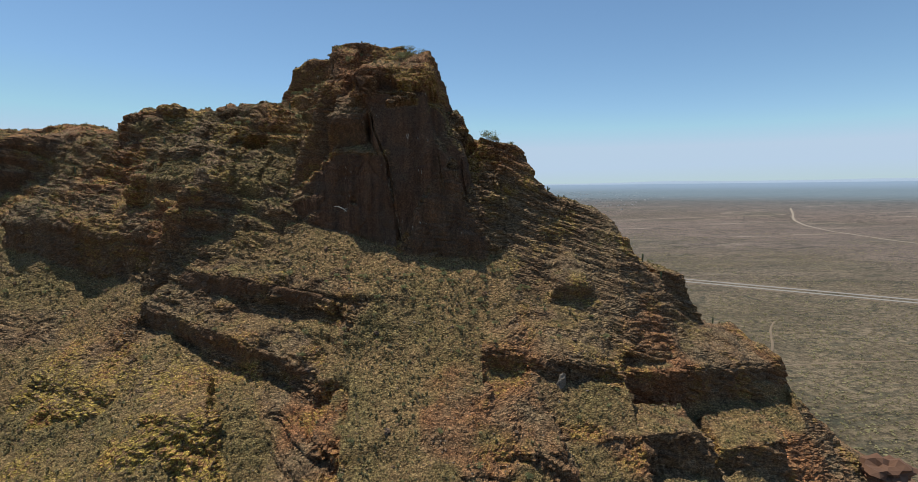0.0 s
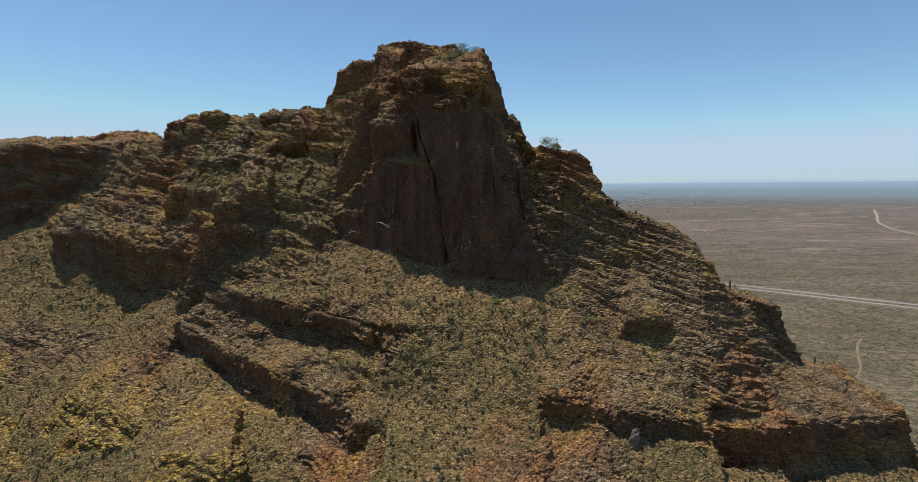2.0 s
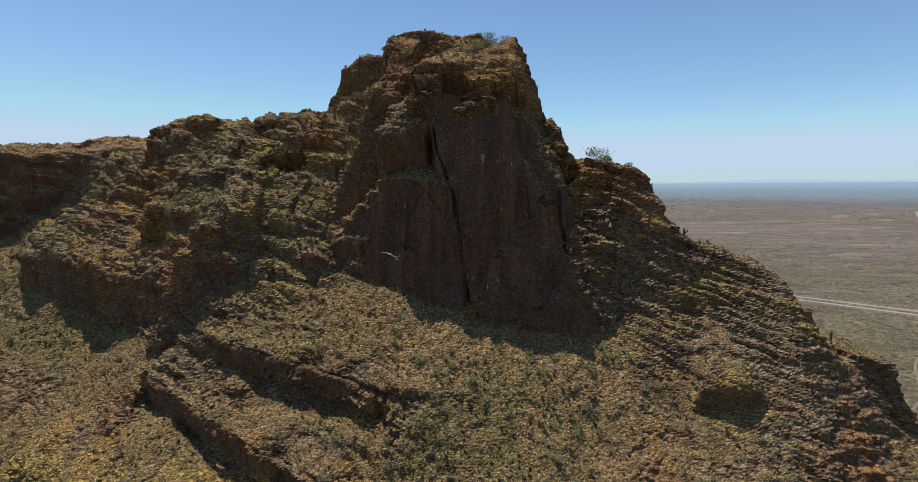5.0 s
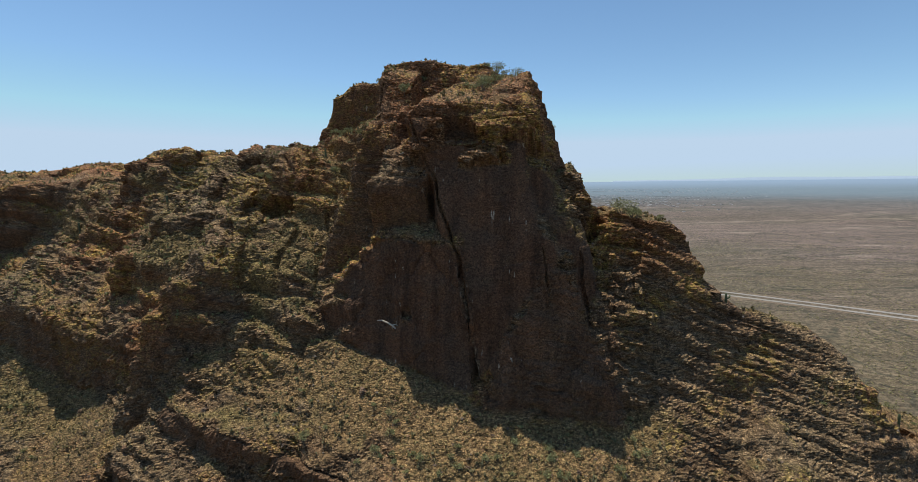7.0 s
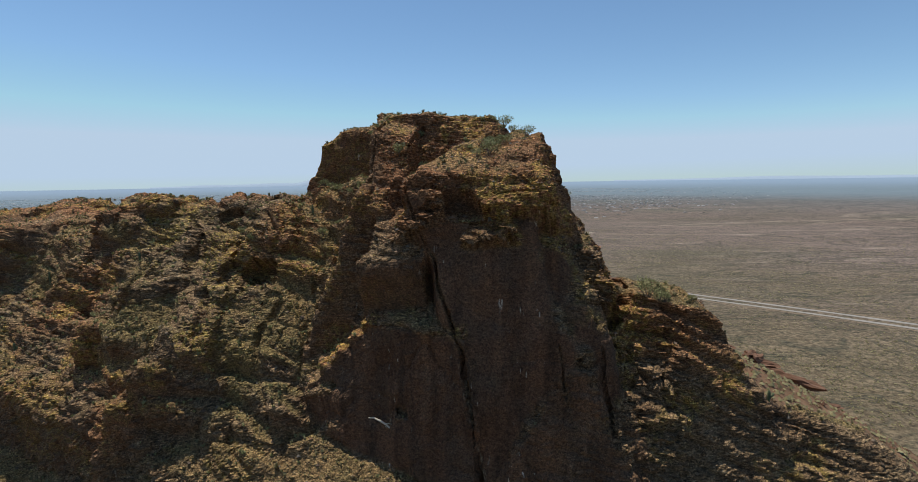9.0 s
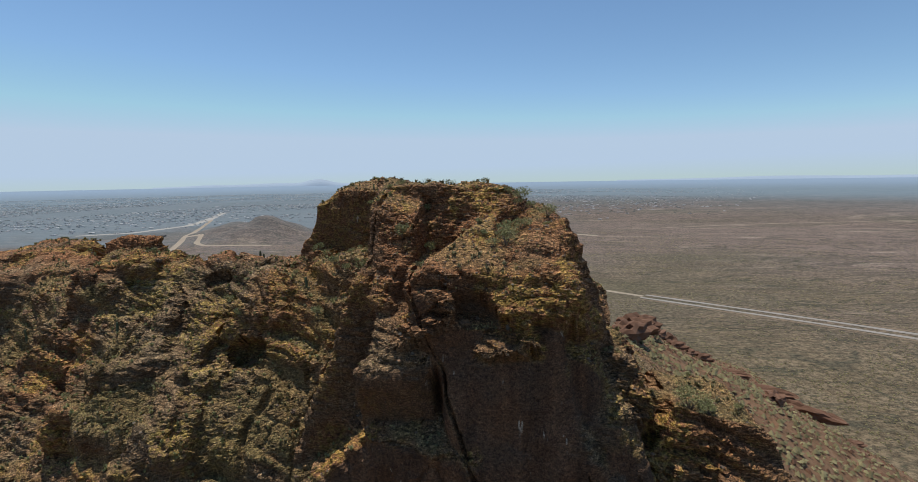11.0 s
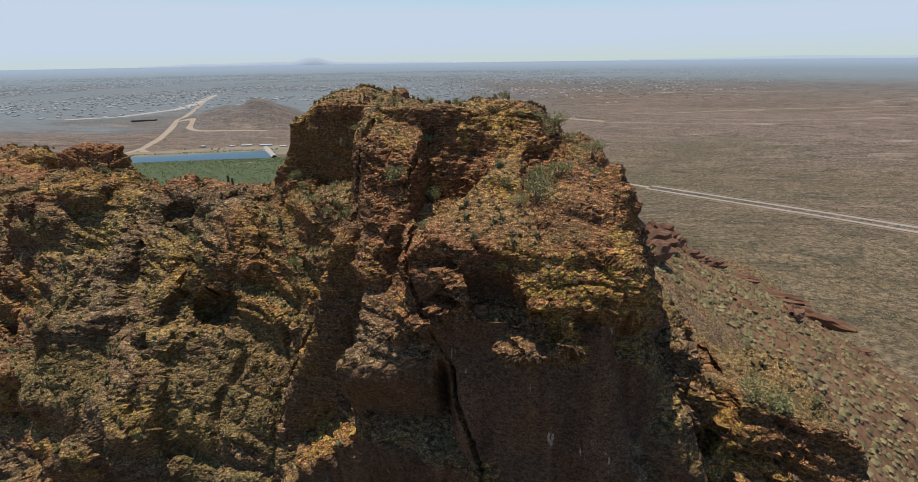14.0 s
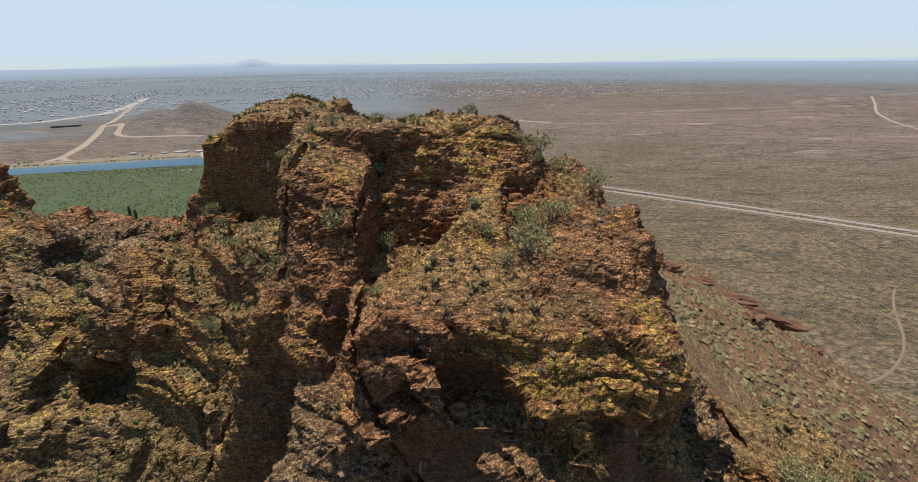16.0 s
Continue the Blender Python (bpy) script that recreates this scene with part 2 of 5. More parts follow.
def plain_ground_material():
    n = Nodes("desert_ground", 0.95)
    near = n.ramp(n.noise(0.012, 7), [(0.3, (0.085, 0.066, 0.040)), (0.5, (0.135, 0.102, 0.062)), (0.7, (0.18, 0.136, 0.086))])
    open_land = n.mix(n.noise(0.004, 8, (0.35, 1.7, 1), 0.65, 0.8, 34), (0.130, 0.096, 0.081), (0.245, 0.178, 0.150))
    tone = n.mix(n.calc("MULTIPLY", n.attribute("open"), 0.85), near, open_land)
    green = n.ramp(n.noise(0.0022, 6, (0.6, 1.4, 1), 0.6, 0.0, 30), [(0.50, 0.0), (0.64, 0.45)])
    tone = n.mix(green, tone, (0.092, 0.088, 0.052))
    wash = n.noise(0.0042, 9, (0.5, 1.5, 1), 0.68, 2.2, 36)
    tone = n.mix(n.ramp(wash, [(0.41, 0.0), (0.43, 1.0), (0.45, 0.0)]), tone, (0.042, 0.042, 0.026))
    tone = n.mix(n.ramp(wash, [(0.56, 0.0), (0.575, 0.95), (0.59, 0.0)]), tone, (0.048, 0.045, 0.030))
    tone = n.mix(n.ramp(wash, [(0.49, 0.0), (0.50, 0.8), (0.51, 0.0)]), tone, (0.055, 0.050, 0.034))
    creek = n.noise(0.0030, 2, (0.55, 1.7, 1), 0.5, 1.6, 35)
    bends = n.ramp(creek, [(0.30, 0.0), (0.312, 1.0), (0.324, 0.0), (0.39, 0.0), (0.40, 0.9), (0.412, 0.0), (0.47, 0.0), (0.48, 1.0), (0.49, 0.0), (0.545, 0.0), (0.553, 0.9), (0.561, 0.0), (0.62, 0.0), (0.63, 1.0), (0.642, 0.0)])
    tone = n.mix(n.calc("MULTIPLY", bends, n.ramp(n.noise(0.02, 4), [(0.36, 0.25), (0.58, 0.9)])), tone, (0.050, 0.048, 0.032))
    pale = n.noise(0.0050, 8, (0.4, 2.0, 1), 0.66, 1.4, 33)
    tone = n.mix(n.calc("MULTIPLY", n.ramp(pale, [(0.58, 0.0), (0.66, 0.85)]), n.attribute("open")), tone, (0.30, 0.235, 0.18))
    speck = n.ramp(n.noise(0.16, 4, (1, 1, 1), 0.9), [(0.40, 0.42), (0.6, 1.46)])
    tone = n.mix(1.0, tone, speck, "MULTIPLY")
    scrub = n.ramp(n.cells(0.20), [(0.10, 1.0), (0.36, 0.0)])
    tone = n.mix(n.calc("MULTIPLY", scrub, 0.6), tone, (0.062, 0.062, 0.034))
    talus = n.ramp(n.noise(0.12, 7, (1, 1, 1), 0.7), [(0.32, (0.085, 0.054, 0.030)), (0.5, (0.175, 0.097, 0.053)), (0.68, (0.235, 0.140, 0.082))])
    tone = n.mix(n.attribute("slope"), tone, n.mix(n.calc("MULTIPLY", n.ramp(n.noise(0.9, 4), [(0.56, 0.0), (0.66, 1.0)]), 0.35), talus, (0.085, 0.085, 0.045)))
    # Distant town land with blue haze painted into its colour, palest at the horizon.
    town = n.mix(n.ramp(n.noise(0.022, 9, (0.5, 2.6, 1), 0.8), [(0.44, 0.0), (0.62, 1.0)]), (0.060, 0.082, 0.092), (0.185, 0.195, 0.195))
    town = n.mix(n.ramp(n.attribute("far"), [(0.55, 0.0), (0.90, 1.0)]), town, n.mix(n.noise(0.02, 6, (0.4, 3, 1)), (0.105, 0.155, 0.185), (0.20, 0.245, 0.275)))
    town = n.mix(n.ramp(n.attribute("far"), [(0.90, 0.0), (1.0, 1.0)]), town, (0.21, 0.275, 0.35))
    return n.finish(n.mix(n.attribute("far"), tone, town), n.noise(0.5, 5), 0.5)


ROCK, PLAIN = rock_material(), plain_ground_material()

# ---- the mountain's shape ----
# Contours of the open hillside: at each x, how far ahead it lies at seven heights, then its crest.
CX = np.array([-230.0, -160.0, -125.0, -100.0, -80.0, -64.0, -50.0, -38.0, -20.0, 0.0, 20.0, 40.0, 62.0, 85.0, 150.0])
LEVELS = (60.0, 96.0, 108.0, 120.0, 134.0, 148.0, 164.0)
CONTOURS = [np.array(c) for c in (
    [72.4, 72.3, 70.8, 66.0, 58.8, 52.8, 50.9, 49.2, 41.9, 43.8, 53.9, 64.2, 77.0, 93.6, 147.4],
    [128.3, 118.2, 114.4, 111.1, 101.3, 90.9, 96.1, 98.9, 82.3, 81.3, 94.1, 99.6, 116.8, 136.1, 194.8],
    [146.5, 133.3, 128.3, 126.7, 117.3, 108.2, 113.9, 112.2, 104.8, 100.1, 107.5, 112.8, 133.9, 150.9, 210.7],
    [163.4, 147.8, 139.8, 140.3, 130.4, 121.6, 119.5, 115.4, 112.6, 114.5, 120.7, 122.1, 144.7, 164.4, 226.3],
    [181.0, 164.4, 150.7, 147.7, 135.9, 132.7, 129.0, 131.0, 133.0, 134.5, 129.5, 132.9, 149.1, 176.6, 242.6],
    [196.4, 179.8, 166.3, 154.7, 138.2, 138.2, 139.7, 140.0, 139.6, 136.4, 133.7, 145.0, 162.7, 188.8, 256.4],
    [212.3, 185.6, 173.7, 158.5, 157.2, 155.7, 150.9, 144.0, 139.6, 137.5, 147.2, 159.5, 179.0, 202.7, 270.1])]
RX = np.array([-230, -160, -130, -112, -97, -84, -72, -63, -56, -48, -39, -10, -3, 1, 3.7, 11, 16.4, 19, 22, 26, 31, 37, 42, 46, 51, 57, 61, 64, 70, 81, 87, 92, 101, 124, 160.0])
RZ = np.array([148, 160, 162, 163.5, 166, 168.5, 171, 171, 172, 173, 174, 168, 165, 160.5, 157.6, 155.2, 152.4, 148, 144, 141.5, 141, 139.5, 135, 127.5, 121.3, 118.8, 113.5, 110, 104, 98.5, 93, 86, 76, 60, 40.0])
RY = np.array([205, 192, 190, 186, 172, 168, 166, 161, 159, 156, 154, 148, 142, 140, 140, 140, 138, 137, 137, 136, 136, 136, 135, 135, 138, 139, 139, 139, 139, 139, 139, 138, 137, 140, 150.0])


def back_height(x, y):
    """Height of the mountain's top and of its far side, which falls to the plain."""
    crest, at = np.interp(x, RX, RZ), np.interp(x, RX, RY)
    d = np.maximum(y - at, 0)
    fall = 0.62 * np.minimum(d, 60) + 0.42 * np.clip(d - 60, 0, 120) + 0.20 * np.maximum(d - 180, 0)
    # a spur that runs down to the right behind the tower
    beside = x - np.interp(y, (150, 165, 289, 388, 470, 560), (-5, 0, 31, 69, 134, 200))
    spur = np.interp(y, (150, 165, 289, 388, 470, 560, 700), (158, 154, 120, 82, 42, 0, -60)) - np.where(beside > 0, 0.46 + 0.0008 * np.abs(beside), 0.62) * np.abs(beside)
    spur = spur - 0.45 * smooth(265, 150, y) * np.maximum(beside, 0)
    return smax(crest - fall, np.where(y > at, spur, crest - fall - 30), 4.0)


def hill_face(x, z):
    """How far ahead the hillside lies at x and height z."""
    ys = [np.interp(x, CX, c) for c in CONTOURS]
    r = ys[0] + (z - LEVELS[0]) * (ys[1] - ys[0]) / (LEVELS[1] - LEVELS[0])
    for i in range(1, len(LEVELS) - 1):
        v = ys[i] + (z - LEVELS[i]) * (ys[i + 1] - ys[i]) / (LEVELS[i + 1] - LEVELS[i])
        r = np.where(z > LEVELS[i], v, r)
    return r


def block(p, planes, k):
    """Signed distance to a rounded convex rock: planes as (x, y, z, heading of the normal in degrees from +x, its rise in degrees)."""
    d = None
    for x, y, z, head, rise in planes:
        c, s, e = math.cos(radians(head)), math.sin(radians(head)), math.cos(radians(rise))
        v = (p[0] - x) * (c * e) + (p[1] - y) * (s * e) + (p[2] - z) * math.sin(radians(rise))
        d = v if d is None else smax(d, v, k)
    return d


def ledge(a, b, drop, tilt=35, under=12):
    """Planes of an overhanging ledge: its lip runs from a to b, its face is drop metres high, its top climbs back at tilt degrees."""
    a, b = Vector(a), Vector(b)
    mid, along = (a + b) / 2, b - a
    turn = math.degrees(math.atan2(along.y, along.x))
    back = Vector((-along.y, along.x, 0)).normalized()
    n = along.cross(back * math.cos(radians(tilt)) + Vector((0, 0, math.sin(radians(tilt))))).normalized()
    top = (math.degrees(math.atan2(n.y, n.x)), math.degrees(math.asin(n.z)))
    return [(*mid, turn - 90, -under), (*mid, *top), (*a, turn + 180, 25), (*b, turn, 30), (mid.x, mid.y, mid.z - drop - 1.5, turn - 90, -65), (*(mid + back * 14), turn + 90, 0)]


# Cracks in the tower's front: (x, z) down the crack, half width, how far back it reaches.
CRACKS = [
    ([(-27.0, 178), (-25.4, 171.5), (-23.2, 166), (-20.8, 158), (-17.8, 150), (-15.5, 137)], 0.24, 139.0),
    ([(-5.2, 152), (-4.6, 148), (-3.6, 143)], 0.12, 131.0),
    ([(0.4, 151), (1.2, 145), (2.4, 139)], 0.22, 130.0),
    ([(-32.9, 183), (-33.2, 176), (-33.6, 172)], 0.14, 146.0),
    ([(-26.2, 182), (-27.6, 176)], 0.2, 149.0),
    ([(-39.6, 181), (-40.0, 174)], 0.14, 147.0),
]
# Ground cut away below a ledge, so that its face stands free: the lip's two ends, the face's height, the slope of the foot in degrees.
LEDGES = {
    "upper_ledge": ((-70, 126.0, 125.0), (-26, 111.6, 118.6), 8.0, 14),
    "lower_ledge": ((-78, 124.0, 117.6), (-22, 98.6, 102.2), 6.5, 20),
    "east_ledge": ((5, 103.0, 110.0), (35, 105.0, 104.2), 3.6, 26),
    "east_bluff": ((36, 108.0, 103.0), (87, 131.0, 95.6), 10.0, 24),
    "west_cliff": ((-132, 147.0, 138.0), (-74, 131.0, 132.0), 12.0, 30),
}
# Rounded hollows and small caves: centre, then radii.
HOLLOWS = [
    (-18, 130.4, 169.6, 4.4, 1.9, 2.1), (23.4, 121.6, 124.4, 1.7, 2.2, 1.4), (-57.5, 148.6, 156.6, 4.2, 3.4, 3.0), (-26.7, 128.8, 140.7, 1.0, 1.6, 1.0), (0.9, 128.0, 133.6, 1.6, 1.6, 1.1),
    (-88.5, 148, 148.5, 2.2, 3.0, 5.0), (-78, 144.5, 147.5, 2.4, 3.0, 5.0), (-70.5, 161, 166.3, 3.6, 3.0, 1.8),
]
FRONT, LEFT, RIGHT, BACK = -90, 180, 0, 90
BLOCKS = [
    # name, rounding, wall (smooth dark face) share, planes
    ("head", 1.6, 1.0, [(-14, 129.5, 165, FRONT, 6.5), (-7.3, 136, 166, RIGHT - 4, 17), (-23.5, 131, 163, LEFT + 10, -14), (-18, 136, 173.2, FRONT, 78), (-9.5, 140, 176.5, RIGHT, 52), (-20, 162, 172, BACK, 30)]),
    ("crown", 1.3, 0.2, [(-7.5, 128.8, 172.0, FRONT - 12, 52), (-15.5, 138, 177, LEFT - 10, 40), (-8.8, 140, 178, RIGHT - 5, 46), (-14, 146, 182.0, RIGHT - 45, 68), (-9, 129.4, 170.6, FRONT, -62), (-6.4, 138, 174, RIGHT - 4, 20), (-10, 158, 178, BACK, 20)]),
    ("shoulder", 2.0, 1.0, [(0, 129.0, 146, FRONT + 8, 8), (0.2, 131, 156, RIGHT - 5, 19), (-10, 130, 140, LEFT, -5), (-1, 135, 165.5, FRONT + 40, 50), (-3, 140, 167.5, FRONT + 40, 72), (0, 147, 150, BACK, 20)]),
    ("second_block", 1.0, 0.4, [(-30, 137, 173, FRONT - 14, 30), (-27.5, 137.5, 174, FRONT + 48, 4), (-33.0, 141, 177, LEFT + 20, 10), (-26.4, 138, 174, RIGHT + 5, -2), (-30, 144, 181.4, FRONT, 68), (-29, 135.6, 167.0, FRONT - 14, -35), (-28, 158, 172, BACK, 20)]),
    ("summit_wall", 0.8, 0.4, [(-23, 144.8, 179, FRONT + 6, 22), (-28, 150, 176, LEFT, 6), (-18.5, 148, 181, RIGHT - 20, 36), (-24, 148, 184.2, BACK, 85), (-14, 146, 183.0, RIGHT - 30, 70), (-23, 145, 172, FRONT, -45), (-30, 164, 175, BACK, 25)]),
    ("summit_slope", 0.8, 0.1, [(-18.5, 143.2, 177.5, FRONT + 5, 44), (-21.8, 146, 179, LEFT + 10, 34), (-14, 148, 181, RIGHT, 36), (-18, 148, 183.2, BACK, 85), (-18.5, 142.6, 175.6, FRONT, -60), (-18, 160, 175, BACK, 20)]),
    ("summit_step", 0.8, 0.5, [(-29, 144.9, 178, FRONT - 16, 10), (-26.6, 145.4, 178, FRONT + 45, 0), (-33.6, 150, 176, LEFT, 7), (-24.6, 148, 180, RIGHT, 5), (-30, 148, 183.7, BACK, 85), (-30, 164, 175, BACK, 25)]),
    ("west_block", 1.2, 0.6, [(-45, 160.5, 178, FRONT - 6, 1), (-39.5, 157.5, 178, FRONT + 22, 0), (-50.4, 165, 179.0, LEFT - 8, 21), (-34.0, 152, 178, RIGHT, 4), (-42, 158, 183.0, LEFT + 60, 82), (-49, 163, 181.4, LEFT + 20, 56), (-44, 174, 175, BACK, 20)]),
    ("buttress", 0.8, 0.8, [(-27, 128.9, 160, FRONT, 3), (-31.8, 134, 162, LEFT - 6, 6), (-22.6, 132, 162, RIGHT, -6), (-26.5, 129.4, 162.6, FRONT - 6, 47), (-27, 135, 170.4, FRONT, 74), (-27, 130.4, 158.5, FRONT, -32), (-28, 150, 160, BACK, 0)]),
    ("spur", 1.0, 0.5, [(-34, 137, 168, FRONT + 12, -6), (-36.6, 140, 168, LEFT, 20), (-32.4, 139, 168, RIGHT, 4), (-34, 138, 172.2, FRONT, 62), (-34, 152, 164, BACK, 0)]),
    ("apron_face", 0.6, 1.0, [(-27, 129.0, 143.5, FRONT - 15, 3), (-53, 138, 143, LEFT - 25, 14), (-16, 126, 142, RIGHT, 5), (-38, 134.8, 154.0, FRONT - 14, 60), (-36, 133, 149.0, LEFT + 18, 42), (-38, 152, 146, BACK, 0)]),
    ("foot_slab", 1.8, 0.9, [(-6, 125.4, 137, FRONT, 7), (5, 127, 134, RIGHT - 15, 20), (-13, 127, 134, LEFT, 30), (-6, 128.5, 150, FRONT, 40), (-6, 145, 135, BACK, 0)]),
    ("saddle_knob", 1.2, 0.2, [(-93, 160, 164, FRONT, 8), (-104, 165, 164, LEFT, 24), (-85.0, 163, 166, RIGHT, 20), (-93, 166, 169.8, FRONT + 5, 80), (-93, 174, 164, BACK, 20)]),
    ("ridge_knob", 1.0, 0.1, [(-52, 158, 169, FRONT, 20), (-57, 161, 169, LEFT, 30), (-46, 160, 169, RIGHT, 10), (-52, 161, 171.8, LEFT, 66), (-52, 172, 168, BACK, 10)]),
    ("far_west_knob", 1.2, 0.3, [(-148, 184, 160, FRONT + 12, 8), (-162, 187, 160, LEFT, 16), (-134, 186, 160, RIGHT, 22), (-147, 190, 167.2, FRONT, 82), (-146, 204, 160, BACK, 10)]),
    ("west_pillar", 0.9, 0.4, [(-84, 142.5, 143, FRONT + 12, -3), (-92, 147, 143, LEFT, 20), (-78, 145, 143, RIGHT, -4), (-84, 147, 151.5, FRONT, 52), (-84, 165, 143, BACK, 0)]),
    ("middle_pillar", 0.9, 0.5, [(-65, 132.0, 140, FRONT + 12, 3), (-72.5, 134, 142, LEFT, 12), (-57.0, 134, 140, RIGHT, 4), (-65, 135.5, 148.6, FRONT, 50), (-65, 152, 138, BACK, 0)]),
    ("west_cliff", 1.2, 0.6, ledge((-132, 147.0, 138.0), (-74, 131.0, 132.0), 12.0, 42, 4)),
    ("upper_ledge", 0.8, 0.8, ledge((-70, 125.2, 125.2), (-26, 110.8, 118.8), 6.5, 32, 14)),
    ("lower_ledge", 0.8, 0.7, ledge((-78, 123.2, 117.8), (-22, 97.8, 102.4), 5.5, 34, 14)),
    ("east_ledge", 0.8, 0.4, ledge((5, 102.3, 110.2), (35, 104.3, 104.4), 3.6, 34, 14)),
    ("east_bluff", 1.2, 0.4, ledge((36, 107.3, 103.2), (88, 130.6, 95.8), 10.0, 30, 4)),
    ("crest_knob", 1.0, 0.2, [(15, 133.0, 147, FRONT + 8, 17), (3, 133, 152, LEFT, -28), (20.6, 135, 147, RIGHT, 27), (11, 139, 156.4, RIGHT, 75), (15, 152, 148, BACK, 20)]),
    ("cave_block", 1.0, 0.6, [(26, 118.0, 118, FRONT + 8, -6), (21.0, 119, 118, LEFT, 5), (33.4, 121, 118, RIGHT, 6), (27, 119.4, 121.8, FRONT + 10, 50), (26, 119, 115.0, FRONT, -60), (25, 140, 120, BACK, 0)]),
    ("low_knob", 0.8, 0.2, [(58, 136, 116, FRONT, 8), (52, 138, 116, LEFT, 15), (62.4, 138, 115, RIGHT, 6), (57, 138, 120.6, RIGHT, 78), (58, 148, 114, BACK, 10)]),
    ("forehead", 0.7, 0.4, [(-18, 130.6, 173.2, FRONT - 6, 8), (-23.4, 133, 175, LEFT - 15, 24), (-14.0, 133, 174, RIGHT, 24), (-17.5, 132.4, 174.8, FRONT - 4, 57), (-17, 141, 179.2, FRONT, 84), (-18, 131.4, 172.6, FRONT, -60), (-18, 148, 174, BACK, 10)]),
    ("cheek", 0.7, 0.25, [(-9.6, 129.4, 171.4, FRONT + 4, 34), (-13.8, 131, 172, LEFT, 22), (-6.4, 131, 171, RIGHT - 20, 20), (-10, 131.6, 174.0, FRONT - 6, 52), (-9.6, 129.2, 169.0, FRONT, -55), (-10, 138, 172, BACK, 0)]),
    ("chin", 0.5, 0.0, [(-12.6, 127.9, 168.0, FRONT - 30, 24), (-16.2, 131, 168, LEFT - 25, 26), (-10.6, 130, 167, RIGHT, 18), (-13, 131.2, 172.0, FRONT, 60), (-13, 128.8, 165.0, FRONT + 10, -50), (-13, 140, 166, BACK, 0)]),
    ("jaw", 0.6, 0.0, [(-21.8, 129.6, 170.5, FRONT - 35, 26), (-24.4, 133, 172, LEFT, 22), (-19.6, 131, 170, RIGHT, 22), (-21, 130.4, 166.8, FRONT + 20, -50), (-22.0, 133, 174.6, FRONT, 60), (-21.5, 140, 170, BACK, 0)]),
    ("cave_roof", 0.9, 0.3, [(-57, 148.6, 161.5, FRONT, -4), (-63, 150, 161, LEFT, 20), (-51, 152, 161, RIGHT, 12), (-57, 150.5, 163.6, FRONT - 10, 52), (-57, 149, 158.6, FRONT, -50), (-57, 158, 162, BACK, 0)]),
    ("west_rib", 0.9, 0.3, [(-76, 143.5, 153, FRONT + 15, 0), (-82, 146, 153, LEFT, 14), (-71, 146, 153, RIGHT, -4), (-76, 148, 158.6, FRONT, 54), (-76, 156, 152, BACK, 0)]),
    ("inner_rib", 0.9, 0.2, [(-52, 140.0, 147, FRONT - 10, 16), (-57, 142, 147, LEFT, 14), (-48.5, 141, 147, RIGHT, 8), (-52, 143, 151.6, FRONT, 52), (-51, 152, 147, BACK, 0)]),
    ("outer_rib", 0.9, 0.3, [(-104, 156, 152, FRONT, 10), (-111, 160, 152, LEFT, 10), (-98, 158, 152, RIGHT, 2), (-104, 161, 158.5, FRONT, 55), (-104, 168, 152, BACK, 0)]),
    ("far_wall", 1.0, 0.8, [(-140, 174.5, 154, FRONT + 18, 1), (-200, 190, 154, LEFT, 10), (-120, 172, 154, RIGHT, 14), (-148, 178, 163.6, FRONT, 76), (-148, 192, 152, BACK, 0)]),
    ("orange_ledge_a", 0.8, 0.2, [(-14, 88.5, 94, FRONT, 8), (-29, 91, 94, LEFT, 15), (-1, 89, 94, RIGHT, 15), (-14, 91, 97.5, FRONT, 60), (-14, 110, 94, BACK, 0)]),
    ("orange_ledge_b", 0.8, 0.2, [(14, 86.5, 94, FRONT, 8), (3, 88, 94, LEFT, 15), (20, 88, 94, RIGHT, 8), (14, 89, 97, FRONT, 60), (14, 110, 94, BACK, 0)]),
    ("orange_bluff_a", 0.8, 0.3, [(38, 95.5, 91, FRONT + 8, 3), (25, 92, 92, LEFT, 10), (51, 96, 90, RIGHT, 8), (38, 98, 95.4, FRONT + 15, 72), (38, 106, 92, BACK, 0)]),
    ("orange_bluff_b", 0.8, 0.3, [(64, 104, 84, FRONT + 12, 3), (54, 102, 85, LEFT, 10), (73, 106, 84, RIGHT, 8), (64, 107, 88.4, FRONT + 15, 76), (64, 114, 84, BACK, 0)]),
    ("yellow_bluff_a", 1.0, 0.0, [(-84, 102.2, 94, FRONT - 22, 36), (-104, 113, 95, LEFT, 12), (-71, 97, 93, RIGHT, 14), (-84, 106.2, 100.6, FRONT - 20, 60), (-88, 126, 92, BACK, 0)]),
    ("yellow_bluff_b", 1.0, 0.0, [(-58, 90.6, 93, FRONT - 8, 36), (-70, 94, 93, LEFT, 12), (-46, 92, 93, RIGHT, 36), (-58, 94, 98.4, FRONT - 8, 66), (-58, 106, 92, BACK, 0)]),
    ("step_knob", 0.9, 0.3, [(0, 134.2, 160, FRONT + 6, 16), (-5, 137, 160, LEFT, 10), (2.2, 137, 160, RIGHT, 24), (0, 138, 163.4, RIGHT, 74), (0, 134, 155, FRONT, -45), (0, 150, 158, BACK, 20)]),
]


# Flanks of the smaller rocks lean in rather than stand plumb.
for _name, _k, _w, _planes in BLOCKS[14:]:
    for _i, (_x, _y, _z, _head, _rise) in enumerate(_planes):
        if abs(math.cos(radians(_head))) > 0.8 and _rise < 22:
            _planes[_i] = (_x, _y, _z, _head, 22)


